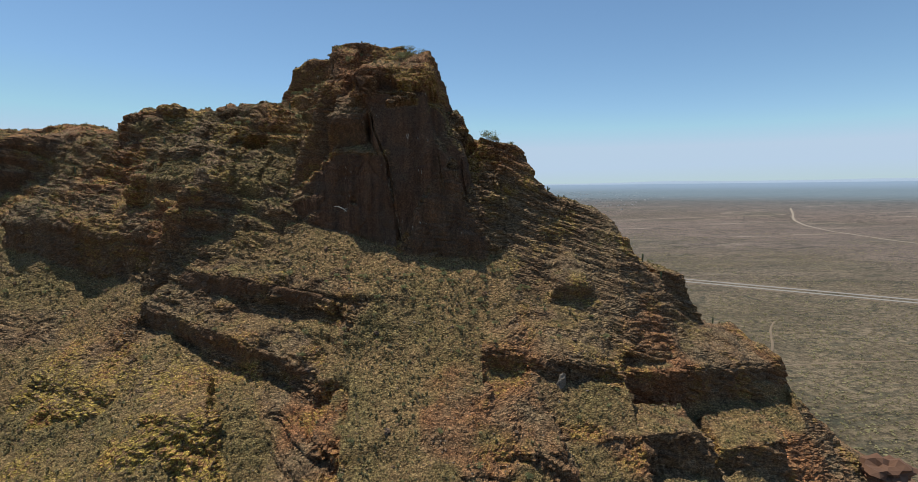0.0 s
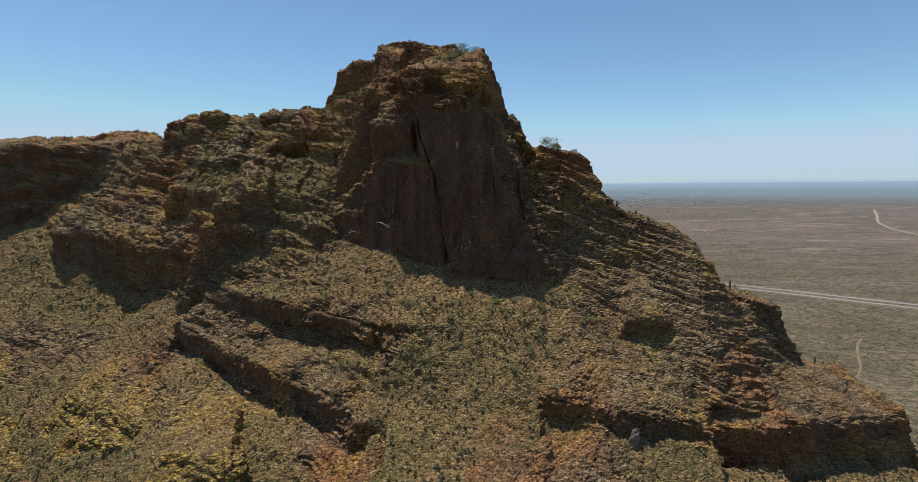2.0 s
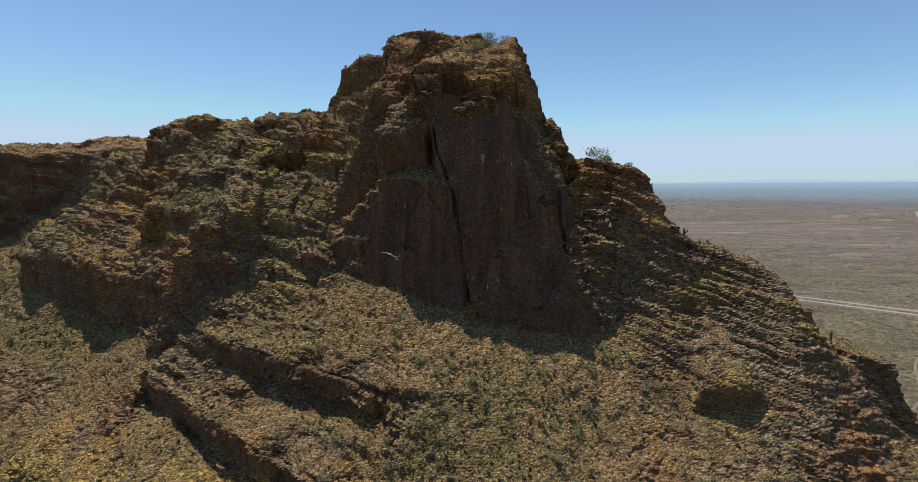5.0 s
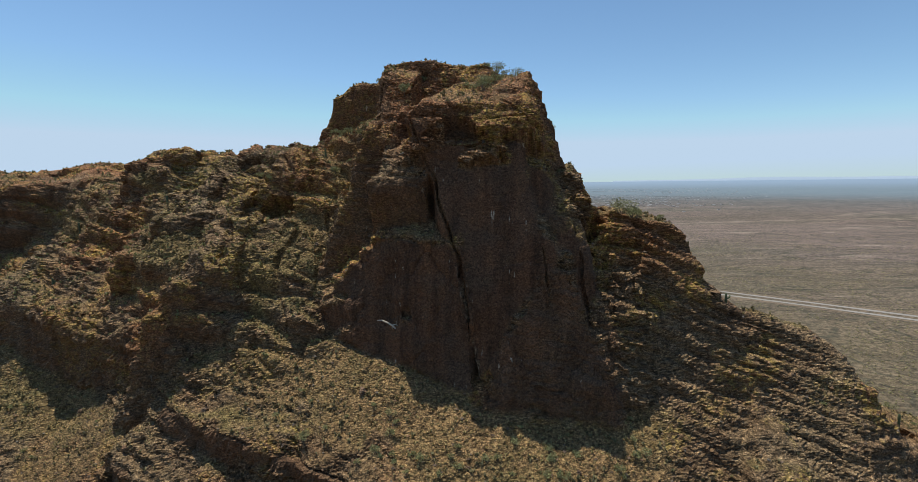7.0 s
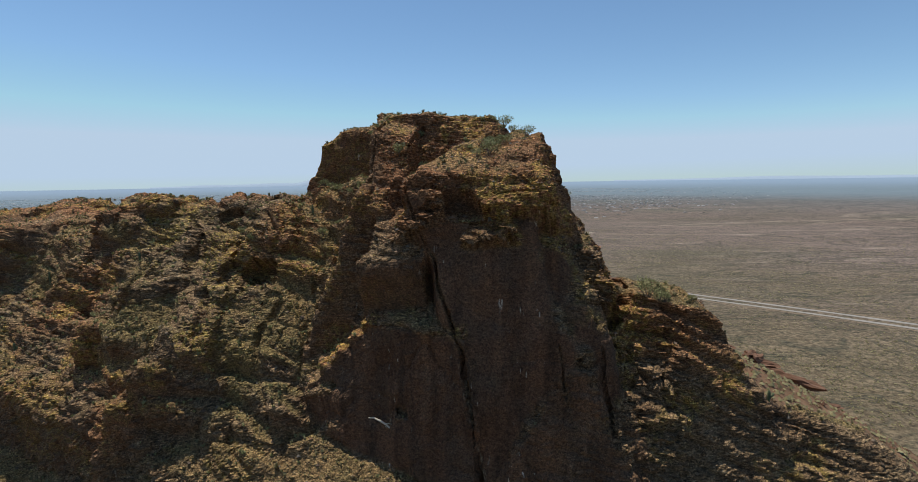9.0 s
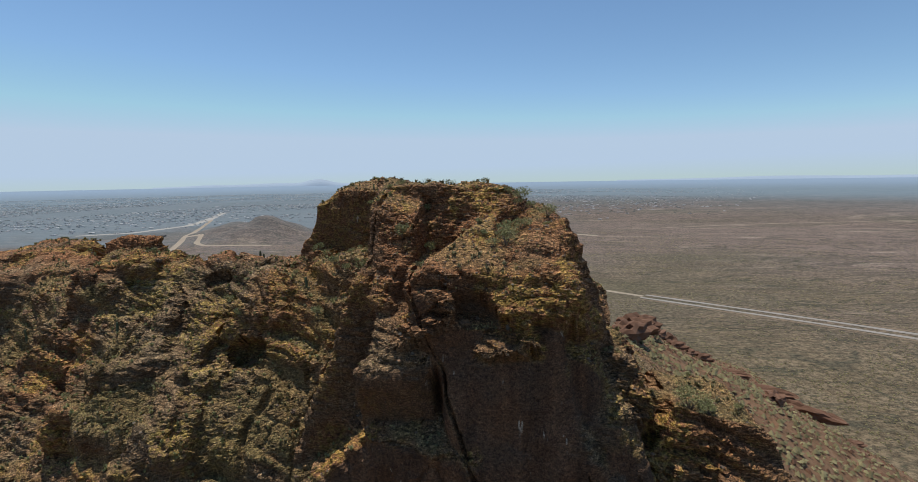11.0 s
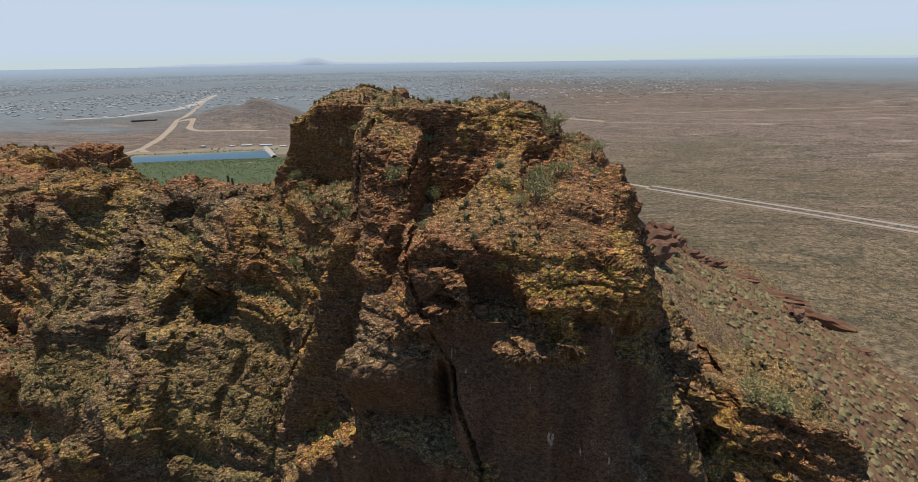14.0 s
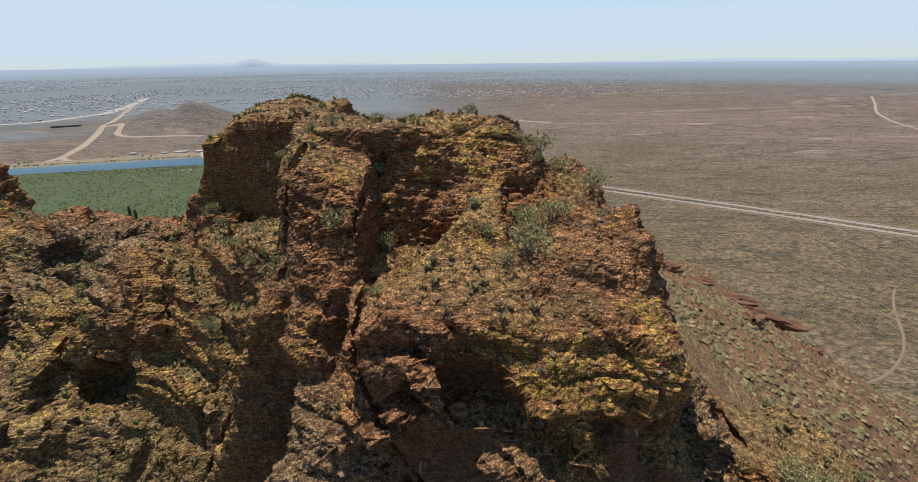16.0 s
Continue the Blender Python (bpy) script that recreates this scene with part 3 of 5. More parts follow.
# ---- the mountain's front: a sheet laid over a plane that leans back at 45 degrees ----
def steps(*spans):
    """Grid lines from (start, end, spacing) spans."""
    out = []
    for a, b, s in spans:
        out.append(np.linspace(a, b, max(2, round((b - a) / s)), endpoint=False))
    return np.concatenate(out + [np.array([spans[-1][1]])])


R2 = math.sqrt(0.5)
GX = steps((-190, -112, 0.7), (-112, -62, 0.36), (-62, -46, 0.3), (-46, 6, 0.2), (6, 55, 0.35), (55, 150, 0.7))
GS = steps((-80, -42, 0.48), (-42, 8, 0.3), (8, 26, 0.28), (26, 62, 0.2), (62, 100, 0.8))


def sheet_points(xs, ss, u):
    """Places u metres above the leaning plane at the grid of xs and ss."""
    x, s = np.meshgrid(xs, ss, indexing="ij")
    return np.stack([x, 120 + R2 * s - R2 * u, 130 + R2 * s + R2 * u])


def sheet_distance(p, xs):
    wob = 1.4 * vnoise(p[0] / 26, p[1] / 26, p[2] / 26, 3)
    d = smax((hill_face(p[0], p[2]) + wob - p[1]) * 0.66, (p[2] - back_height(p[0], p[1]) - 0.5 * wob) * 0.8, 3.0)
    for (ax, ay, az), (bx, by, bz), drop, foot in LEDGES.values():
        a, b = np.searchsorted(xs, [ax - 6, bx + 6])
        if b <= a:
            continue
        q = p[:, a:b]
        t = np.clip((q[0] - ax) / (bx - ax), -0.2, 1.2)
        long = math.hypot(bx - ax, by - ay)
        away = ((ay + t * (by - ay)) - q[1]) * (bx - ax) / long + 0.8 * vnoise(q[0] / 5, q[0] * 0, q[0] * 0, 17)
        above = q[2] - (az + t * (bz - az) - drop * (1 + 0.25 * vnoise(q[0] / 7, q[0] * 0, q[0] * 0, 18))) + math.tan(radians(foot)) * np.maximum(away, 0)
        ends = np.minimum(q[0] - ax, bx - q[0]) * 0.7
        d[a:b] = smax(d[a:b], smin(smin(away + 0.12 * above, above * 0.85, 1.5), ends, 2.0), 0.6)
    which = np.full(d.shape, -1)
    wx = 0.9 * vnoise(p[0] / 7, p[1] / 7, p[2] / 9, 5) + 0.4 * vnoise(p[0] / 2.6, p[1] / 2.6, p[2] / 4, 6)
    for i, (_, k, _, planes) in enumerate(BLOCKS):
        a, b = np.searchsorted(xs, [min(q[0] for q in planes) - 16, max(q[0] for q in planes) + 16])
        if b <= a:
            continue
        q = p[:, a:b]
        v = block(q, planes, k) + wx[a:b]
        which[a:b] = np.where(v < d[a:b], i, which[a:b])
        d[a:b] = smin(d[a:b], v, 0.5)
    for hx, hy, hz, ra, rb, rc in HOLLOWS:
        a, b = np.searchsorted(xs, [hx - ra, hx + ra])
        if b > a:
            q = p[:, a:b]
            d[a:b] = smax(d[a:b], (1 - np.sqrt(((q[0] - hx) / ra) ** 2 + ((q[1] - hy) / rb) ** 2 + ((q[2] - hz) / rc) ** 2)) * min(ra, rb, rc), 0.4)
    for line, wide, deep in CRACKS:
        a, b = np.searchsorted(xs, [min(q[0] for q in line) - 2, max(q[0] for q in line) + 2])
        q = p[:, a:b]
        at = np.interp(q[2], [r[1] for r in line[::-1]], [r[0] for r in line[::-1]]) + 0.5 * vnoise(q[2] / 3, q[2] * 0, q[2] * 0, 12)
        inside = np.minimum(wide * smooth(line[-1][1] - 2, line[-1][1] + 3, q[2]) - np.abs(q[0] - at), np.minimum(deep - q[1], line[0][1] - q[2]))
        d[a:b] = np.maximum(d[a:b], inside)
    return d, which


cx, cs = np.linspace(GX[0], GX[-1], 230), np.linspace(GS[0], GS[-1], 130)
u = np.full((230, 130), 75.0)
for _ in range(60):
    d, _w = sheet_distance(sheet_points(cx, cs, u), cx)
    u = np.maximum(u - 0.9 * np.maximum(d, 0), -112)
top = u.copy()
for a in (-1, 0, 1):
    for b in (-1, 0, 1):
        top = np.maximum(top, np.roll(np.roll(u, a, 0), b, 1))
rows = np.array([np.interp(GS, cs, r) for r in top])
u = np.array([np.interp(GX, cx, c) for c in rows.T]).T + 0.3
for _ in range(16):
    p = sheet_points(GX, GS, u)
    d, which = sheet_distance(p, GX)
    u = np.maximum(u - 0.9 * np.maximum(d, 0), -112)
p = sheet_points(GX, GS, u)


def sheet_normal(p):
    a, b = np.gradient(p, axis=1), np.gradient(p, axis=2)
    n = np.cross(a, b, axis=0)
    return n / np.maximum(np.linalg.norm(n, axis=0), 1e-9)


def soften(a, times):
    for _ in range(times):
        a = (a + np.roll(a, 1, 0) + np.roll(a, -1, 0) + np.roll(a, 1, 1) + np.roll(a, -1, 1)) / 5
    return a


def strata(x, y, z, thick, length, seed):
    """Layers of rock broken into blocks: how far each juts out; every layer is undercut below its lip."""
    t3 = 7 * thick
    w = (z + 0.16 * x + 0.20 * np.maximum(x - 8, 0) * smooth(8, 20, x) - 0.08 * y) / thick + 0.85 * fbm(x / t3, y / t3, z / t3, 3, seed)
    k = np.floor(w)
    f = w - k
    along = (x + 0.55 * y) / (length * (1 + 0.5 * smooth(8, 16, x))) + 7 * hash3(k, k * 0, k * 0, seed + 1) + 0.6 * vnoise(x / length, y / length, z / length, seed + 5)
    c = np.floor(along)
    r = hash3(k, c, k * 0, seed + 2) - 0.5
    g = along - c
    edge = np.minimum(smooth(0, 0.10, g), smooth(1, 0.90, g)) * smooth(0.0, 0.5, f) * smooth(1.0, 0.82, f)
    return 0.9 * r + 0.7 * (edge - 0.5)


def facets(x, y, z, size, seed):
    """Angular broken rock: each cell stands at its own height and tilt, with a notch round it."""
    X, Y, Z = x / size, y / size, z / size * 1.5
    i, j, k = np.floor(X), np.floor(Y), np.floor(Z)
    best, second, val = np.full(x.shape, 9.0), np.full(x.shape, 9.0), np.zeros(x.shape)
    for a in (-1, 0, 1):
        for b in (-1, 0, 1):
            for c in (-1, 0, 1):
                ii, jj, kk = i + a, j + b, k + c
                h1, h2, h3 = hash3(ii, jj, kk, seed), hash3(ii, jj, kk, seed + 1), hash3(ii, jj, kk, seed + 2)
                dx, dy, dz = X - ii - h1, Y - jj - h2, Z - kk - h3
                q = dx * dx + dy * dy + dz * dz
                v = (h1 + h2 + h3) % 1.0 - 0.5 + 0.55 * (dx * (h2 - 0.5) * 2 + dz * (h1 - 0.3) * 2)
                near = q < best
                second = np.where(near, best, np.minimum(second, q))
                val = np.where(near, v, val)
                best = np.where(near, q, best)
    gap = np.sqrt(second) - np.sqrt(best)
    return val - 0.5 * smooth(0.14, 0.0, gap)


# Names of the parts of the tower.
TOWER = {"head": "upper_wall", "shoulder": "shoulder", "second_block": "split_block", "summit_wall": "summit_wall", "summit_step": "summit_step", "summit_slope": "summit_slope", "jaw": "ledge", "crown": "crown", "west_block": "corner_block", "buttress": "buttress", "spur": "spur",
         "apron_face": "lower_wall", "foot_slab": "foot_slab", "forehead": "overhang", "cheek": "overhang", "chin": "ledge"}
# Ribs and hollows of the slope beside the tower: rounded caps of rock over undercut faces.
nrm = sheet_normal(p)
lobes = soften(smooth(-34, -44, p[0]) * smooth(122, 138, p[2] - 0.05 * p[0] * 0) * (1 - np.isin(which, [i for i, b in enumerate(BLOCKS) if b[0] in ("second_block", "summit_wall", "summit_step", "summit_slope", "west_block", "spur", "buttress")])), 3)
bend = 3.0 * vnoise(p[0] / 9, p[1] / 9, p[2] / 9, 71)
p = p + nrm * lobes * (1.5 * soften(strata(p[0] + bend, p[1], p[2] + bend, 8.0, 8.0, 72), 1) + 0.7 * soften(strata(p[0], p[1] + bend, p[2], 4.2, 5.0, 75), 1))
nrm = sheet_normal(p)
x, y, z = p
steep = smooth(0.80, 0.50, nrm[2])
share = np.array([b[2] for b in BLOCKS] + [0.0])[which]
isblock = (which >= 0).astype(float)
patch = fbm(x / 16, y / 16, z / 10, 3, 21)
east = smooth(9, 15, x) * smooth(110, 122, z + 0.3 * (x - 20))
rock = np.clip(np.maximum(isblock * smooth(0.93, 0.78, nrm[2] + 0.12 * patch), np.maximum(steep * smooth(-0.5, 0.2, patch), east * smooth(0.97, 0.80, nrm[2]))) + 0.6 * smooth(0.35, 0.6, patch) + 0.8 * smooth(113, 102, z) * smooth(0.0, 0.3, patch), 0, 1)
west = smooth(-48, -60, x) * smooth(135, 148, z)
rock = np.maximum(rock, west * smooth(-0.35, 0.15, patch + 0.5 * vnoise(x / 5, y / 5, z / 5, 8)))
bare = np.isin(which, [i for i, b in enumerate(BLOCKS) if b[0] in TOWER])
rock = soften(np.maximum(rock, bare * (1 - 0.55 * smooth(0.5, 0.85, nrm[2])) * np.clip(0.78 + 0.4 * vnoise(x / 2.2, y / 2.2, z / 2.2, 9), 0, 1)), 2)
face = soften(np.maximum(share * smooth(0.50, 0.22, nrm[2]), 0.4 * lobes * smooth(0.30, 0.05, nrm[2])), 2)
rough = rock * (1 - 0.85 * face) * (1 - 0.45 * lobes) * (0.38 + 0.62 * smooth(0.84, 0.52, nrm[2]))
vary = 0.35 + 0.65 * smooth(-0.4, 0.5, fbm(x / 13, y / 13, z / 13, 2, 25))
out = (rough * (vary * (1.5 * strata(x, y, z, 3.6, 8.5, 31) + 0.9 * strata(x, y, z, 1.35, 3.4, 41)) + 0.42 * strata(x, y, z, 0.6, 1.7, 51)
                + (1 - 0.65 * east) * (1.1 * (1.3 - vary) * facets(x, y, z, 3.6, 101) + 0.55 * facets(x, y, z, 1.3, 111)) + 0.6 * east * strata(x, y, z, 2.1, 6.0, 36)) * (1 - 0.3 * east)
       + face * (0.6 * fbm(x / 6, y / 6, z / 14, 4, 61) + 0.45 * facets(x, y, z / 2.5, 6.5, 121))
       + (1 - rock) * (0.25 * fbm(x / 1.5, y / 1.5, z / 1.5, 4, 81) + 0.7 * fbm(x / 9, y / 9, z / 9, 2, 83) + 0.22 * facets(x, y, z, 1.6, 131)))
crown = np.isin(which, [i for i, b in enumerate(BLOCKS) if b[0] in ("head", "crown", "second_block", "summit_wall", "summit_step", "summit_slope", "west_block", "forehead", "cheek", "shoulder", "buttress", "spur")])
out = (out - 0.35 * rough) * np.where(soften(crown.astype(float), 3) > 0.5, 0.5, 1.0)
way = nrm.copy()
way[2] = way[2] * (1 - 0.55 * rough)
way /= np.linalg.norm(way, axis=0)
p = p + way * out
nx, ns = len(GX), len(GS)
ids = np.arange(nx * ns).reshape(nx, ns)
quads = np.stack([ids[:-1, :-1], ids[1:, :-1], ids[1:, 1:], ids[:-1, 1:]], -1).reshape(-1, 4)
kept = (u > -62)
quads = quads[(kept[:-1, :-1] & kept[1:, :-1] & kept[1:, 1:] & kept[:-1, 1:]).ravel()]
verts = p.reshape(3, -1).T
owner = which[:-1, :-1].ravel()[(kept[:-1, :-1] & kept[1:, :-1] & kept[1:, 1:] & kept[:-1, 1:]).ravel()]


# Each part of the tower is one unbroken piece: specks join what lies round them.
whose = which[:-1, :-1].copy()
inside_sheet = kept[:-1, :-1] & kept[1:, :-1] & kept[1:, 1:] & kept[:-1, 1:]
names = np.full(whose.shape, -1)
for i in [i for i, b in enumerate(BLOCKS) if b[0] in TOWER]:
    for again in range(2):
        mask = (whose == i) & inside_sheet
        if not mask.any():
            break
        label = np.where(mask, np.arange(mask.size).reshape(mask.shape), -1)
        a0, a1 = np.where(mask.any(1))[0][[0, -1]]
        b0, b1 = np.where(mask.any(0))[0][[0, -1]]
        box, on = label[a0:a1 + 1, b0:b1 + 1].copy(), mask[a0:a1 + 1, b0:b1 + 1]
        for _ in range(900):
            grown = np.pad(box, 1, constant_values=-1)
            grown = np.where(on, np.maximum.reduce([grown[1:-1, 1:-1], grown[:-2, 1:-1], grown[2:, 1:-1], grown[1:-1, :-2], grown[1:-1, 2:]]), -1)
            if (grown == box).all():
                break
            box = grown
        kinds, counts = np.unique(box[on], return_counts=True)
        small = np.isin(box, kinds[counts < 160]) & on
        names[a0:a1 + 1, b0:b1 + 1][on] = box[on]
        if again or not small.any():
            break
        part_of = whose[a0:a1 + 1, b0:b1 + 1]
        for _ in range(40):
            hole = small & (part_of == i)
            if not hole.any():
                break
            for axis, step in ((0, 1), (0, -1), (1, 1), (1, -1)):
                from_side = np.roll(np.where(hole, i, part_of), step, axis)
                fits = hole & (from_side != i)
                part_of[fits] = from_side[fits]
                hole = small & (part_of == i)
owner = whose.ravel()[inside_sheet.ravel()]
islands = names.ravel()[inside_sheet.ravel()]


def cut_out(name, faces):
    """The faces of the sheet as a mesh of their own."""
    used, back = np.unique(faces, return_inverse=True)
    ob = mesh_object(name, verts[used], back.reshape(-1, 4), ROCK, False)
    put_attribute(ob.data, "rock", rock.ravel()[used])
    put_attribute(ob.data, "face", face.ravel()[used])
    return ob


KINDS = {
    "knob": ("rock_knob", "banded brown rock knob on the mountain ridge", "rock"), "pillar": ("rock_pillar", "weathered rock pillar standing out of the hillside", "rock"),
    "cliff": ("rock_cliff", "dark undercut rock cliff above a grassy slope", "cliff"), "ledge": ("rock_ledge", "long overhanging rock ledge across the slope", "ledge"),
    "bluff": ("rock_bluff", "steep broken rock bluff on the hillside", "bluff"), "wall": ("rock_cliff", "shaded rock wall below the ridge", "cliff"),
    "rib": ("rock_rib", "lichen stained rock rib between gullies", "rock"), "block": ("rock_outcrop", "undercut rock outcrop with a small cave", "rock"), "roof": ("rock_outcrop", "rock roof over a shaded hollow", "rock"),
}
front = cut_out("mountain", quads[owner < 0])
tagged(front, "steep brown desert mountainside with scrub and broken rock", "mountain", kind="structure")
tower = new("rock_tower")
tower.location = (-20, 128, 130)
tagged(tower, "massive dark red rock tower with sheer shaded walls", "rock tower")
for i, (name, _, _, _) in enumerate(BLOCKS):
    faces = quads[owner == i]
    if len(faces) < 12:
        continue
    if name in TOWER:
        for piece in np.unique(islands[owner == i]):
            ob = cut_out(TOWER[name], quads[(owner == i) & (islands == piece)])
            ob.parent = tower
            ob.matrix_parent_inverse = Matrix.Translation(tower.location).inverted()
    else:
        kind, words, cat = next(v for k, v in KINDS.items() if k in name)
        if name.startswith("orange"):
            words = "rust orange rock ledge low on the slope"
        if name.startswith("yellow"):
            words = "yellow lichen covered rock bluff low on the slope"
        ob = tagged(cut_out(kind, faces), words)
        ob.parent = front


# ---- the plain, one sheet from the mountain's foot to the horizon ----
FAR_FROM, FAR_TO, EYE_LEVEL = 2200.0, 4900.0, 158.0


# Low hills on the plain: x, y, height, breadth.
LOW_HILLS = [(-1030, 1690, 42, 110), (-890, 1640, 46, 95), (-2050, 2600, 70, 120)]


def ground_height(x, y):
    back = back_height(x, y)
    front_z = 60 + (y - np.interp(x, CX, CONTOURS[0])) * 0.55
    z = np.minimum(back, front_z)
    side = np.maximum(np.maximum(-190 - x, x - 150), 0)
    z = z - 0.5 * side
    z = smax(z, 0.0 * z, 10.0)
    s = (y - 120 + z - 130) * R2
    inside = smooth(100, 92, s) * smooth(150, 140, x) * smooth(-190, -180, x) * smooth(-62, -52, (z - 130 - y + 120) * R2)
    z = z - 2.5 * inside * (z > 3)
    for hx, hy, high, wide in LOW_HILLS:
        z = z + high * np.exp(-((x - hx) ** 2 + (1.4 * (y - hy)) ** 2) / (2 * wide * wide)) * (1 + 0.25 * fbm(x / 90, y / 90, 0 * x, 3, 9))
    r = np.hypot(x, y - 60)
    f = np.clip((r - FAR_FROM) / (FAR_TO - FAR_FROM), 0, 1)
    reach = r / np.maximum(1 - f, 0.045) ** 0.9
    return np.where(r > FAR_FROM, EYE_LEVEL * (1 - r / np.maximum(reach, r)), z + (1.6 * fbm(x / 45, y / 45, 0 * x, 4, 7) + 1.0 * facets(x, y, 0 * x, 9.0, 77)) * smooth(2, 30, z) * (1 - inside)), f


radii = np.concatenate([[0.01, 2.0, 4.0], np.geomspace(6, FAR_TO, 470)])
turns = np.linspace(0, 2 * math.pi, 801)[:-1]
rr, aa = np.meshgrid(radii, turns, indexing="ij")
gx, gy = rr * np.sin(aa), 60 + rr * np.cos(aa)
gz, gfar = ground_height(gx, gy)
gv = np.stack([gx, gy, gz], -1).reshape(-1, 3)
ids = np.arange(rr.size).reshape(rr.shape)
nxt = np.roll(ids, -1, 1)
gq = np.stack([ids[:-1], ids[1:], nxt[1:], nxt[:-1]], -1).reshape(-1, 4)[:, ::-1]
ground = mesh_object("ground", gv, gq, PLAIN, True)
put_attribute(ground.data, "slope", smooth(2, 45, gz + 10 * fbm(gx / 40, gy / 40, gx * 0, 3, 15)).ravel() * smooth(620, 480, rr).ravel())
# far: share of the hazed town colour, by distance and towards the left
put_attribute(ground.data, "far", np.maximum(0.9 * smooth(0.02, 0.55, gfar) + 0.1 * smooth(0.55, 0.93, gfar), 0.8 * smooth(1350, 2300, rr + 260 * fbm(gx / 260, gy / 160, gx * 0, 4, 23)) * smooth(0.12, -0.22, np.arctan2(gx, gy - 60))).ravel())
put_attribute(ground.data, "open", smooth(550, 1500, rr + 250 * fbm(gx / 300, gy / 200, gx * 0, 3, 19)).ravel())
tagged(ground, "wide flat desert plain of tan soil and scrub", "desert", kind="structure")


# ---- things on the plain ----
REACH_R = np.linspace(FAR_FROM, FAR_TO - 1, 600)
REACH_F = (REACH_R - FAR_FROM) / (FAR_TO - FAR_FROM)
REACH_D = REACH_R / np.maximum(1 - REACH_F, 0.045) ** 0.9


def on_plain(x, y):
    """Place on the ground sheet of what lies x to the right and y ahead on the true plain."""
    x, y = np.asarray(x, float), np.asarray(y, float)
    d = np.hypot(x, y - 60)
    r = np.where(d > FAR_FROM, np.interp(d, REACH_D, REACH_R), d)
    k = r / np.maximum(d, 1)
    X, Y = x * k, 60 + (y - 60) * k
    return X, Y, ground_height(X, Y)[0]


def ribbon(name, points, wide, lift, material, ends=None):
    """A strip along a line on the plain, laid on the ground."""
    pts = np.array(points, float)
    seg = np.hypot(*np.diff(pts, axis=0).T)
    at = np.concatenate([[0], np.cumsum(seg)])
    n = max(8, int(at[-1] / 12))
    s = np.linspace(0, at[-1], n)
    x, y = np.interp(s, at, pts[:, 0]), np.interp(s, at, pts[:, 1])
    for _ in range(6):
        x[1:-1], y[1:-1] = (x[:-2] + 2 * x[1:-1] + x[2:]) / 4, (y[:-2] + 2 * y[1:-1] + y[2:]) / 4
    tx, ty = np.gradient(x), np.gradient(y)
    ln = np.hypot(tx, ty)
    w = wide * (1 + 0.15 * vnoise(s / 60, s * 0, s * 0, 14)) if ends is None else np.interp(s / at[-1], (0, 1), ends)
    rows = []
    for side in (-0.5, -0.17, 0.17, 0.5):
        X, Y, Z = on_plain(x - ty / ln * w * side, y + tx / ln * w * side)
        rows.append(np.stack([X, Y, Z + lift * (1 if abs(side) < 0.4 else 0.2)], -1))
    v = np.stack(rows, 1).reshape(-1, 3)
    ids = np.arange(n * 4).reshape(n, 4)
    q = np.stack([ids[:-1, :-1], ids[:-1, 1:], ids[1:, 1:], ids[1:, :-1]], -1).reshape(-1, 4)[:, ::-1]
    return mesh_object(name, v, q, material, True)


ASPHALT = plain_material("sunbleached_asphalt", (0.27, 0.245, 0.215), 0.9, 0.15, 0.05)
DIRT = plain_material("pale_dirt", (0.30, 0.245, 0.185), 0.95, 0.22, 0.03)
PATH = plain_material("trodden_earth", (0.19, 0.14, 0.095), 0.95, 0.25, 0.05)
CONCRETE = plain_material("pale_concrete", (0.32, 0.30, 0.27), 0.85, 0.15, 0.05)
FLATS = plain_material("river_woodland", (0.060, 0.085, 0.040), 0.9, 0.45, 0.03)
SHORE = plain_material("river_bank", (0.19, 0.165, 0.115), 0.9, 0.45, 0.02)
# town treetops: green lightened and blued in the colour itself, for distance haze
TOWN_GREEN = plain_material("hazy_treetops", (0.085, 0.11, 0.115), 0.95, 0.3, 0.01)
ROOF = plain_material("pale_roofs", (0.42, 0.41, 0.40), 0.8, 0.3, 0.01)


def water_material():
    n = Nodes("calm_water", 0.3)
    n.bsdf.inputs["Specular IOR Level"].default_value = 0.3
    return n.finish(n.mix(n.noise(0.01, 3), (0.03, 0.07, 0.10), (0.05, 0.10, 0.13)), n.noise(0.6, 3), 0.05)


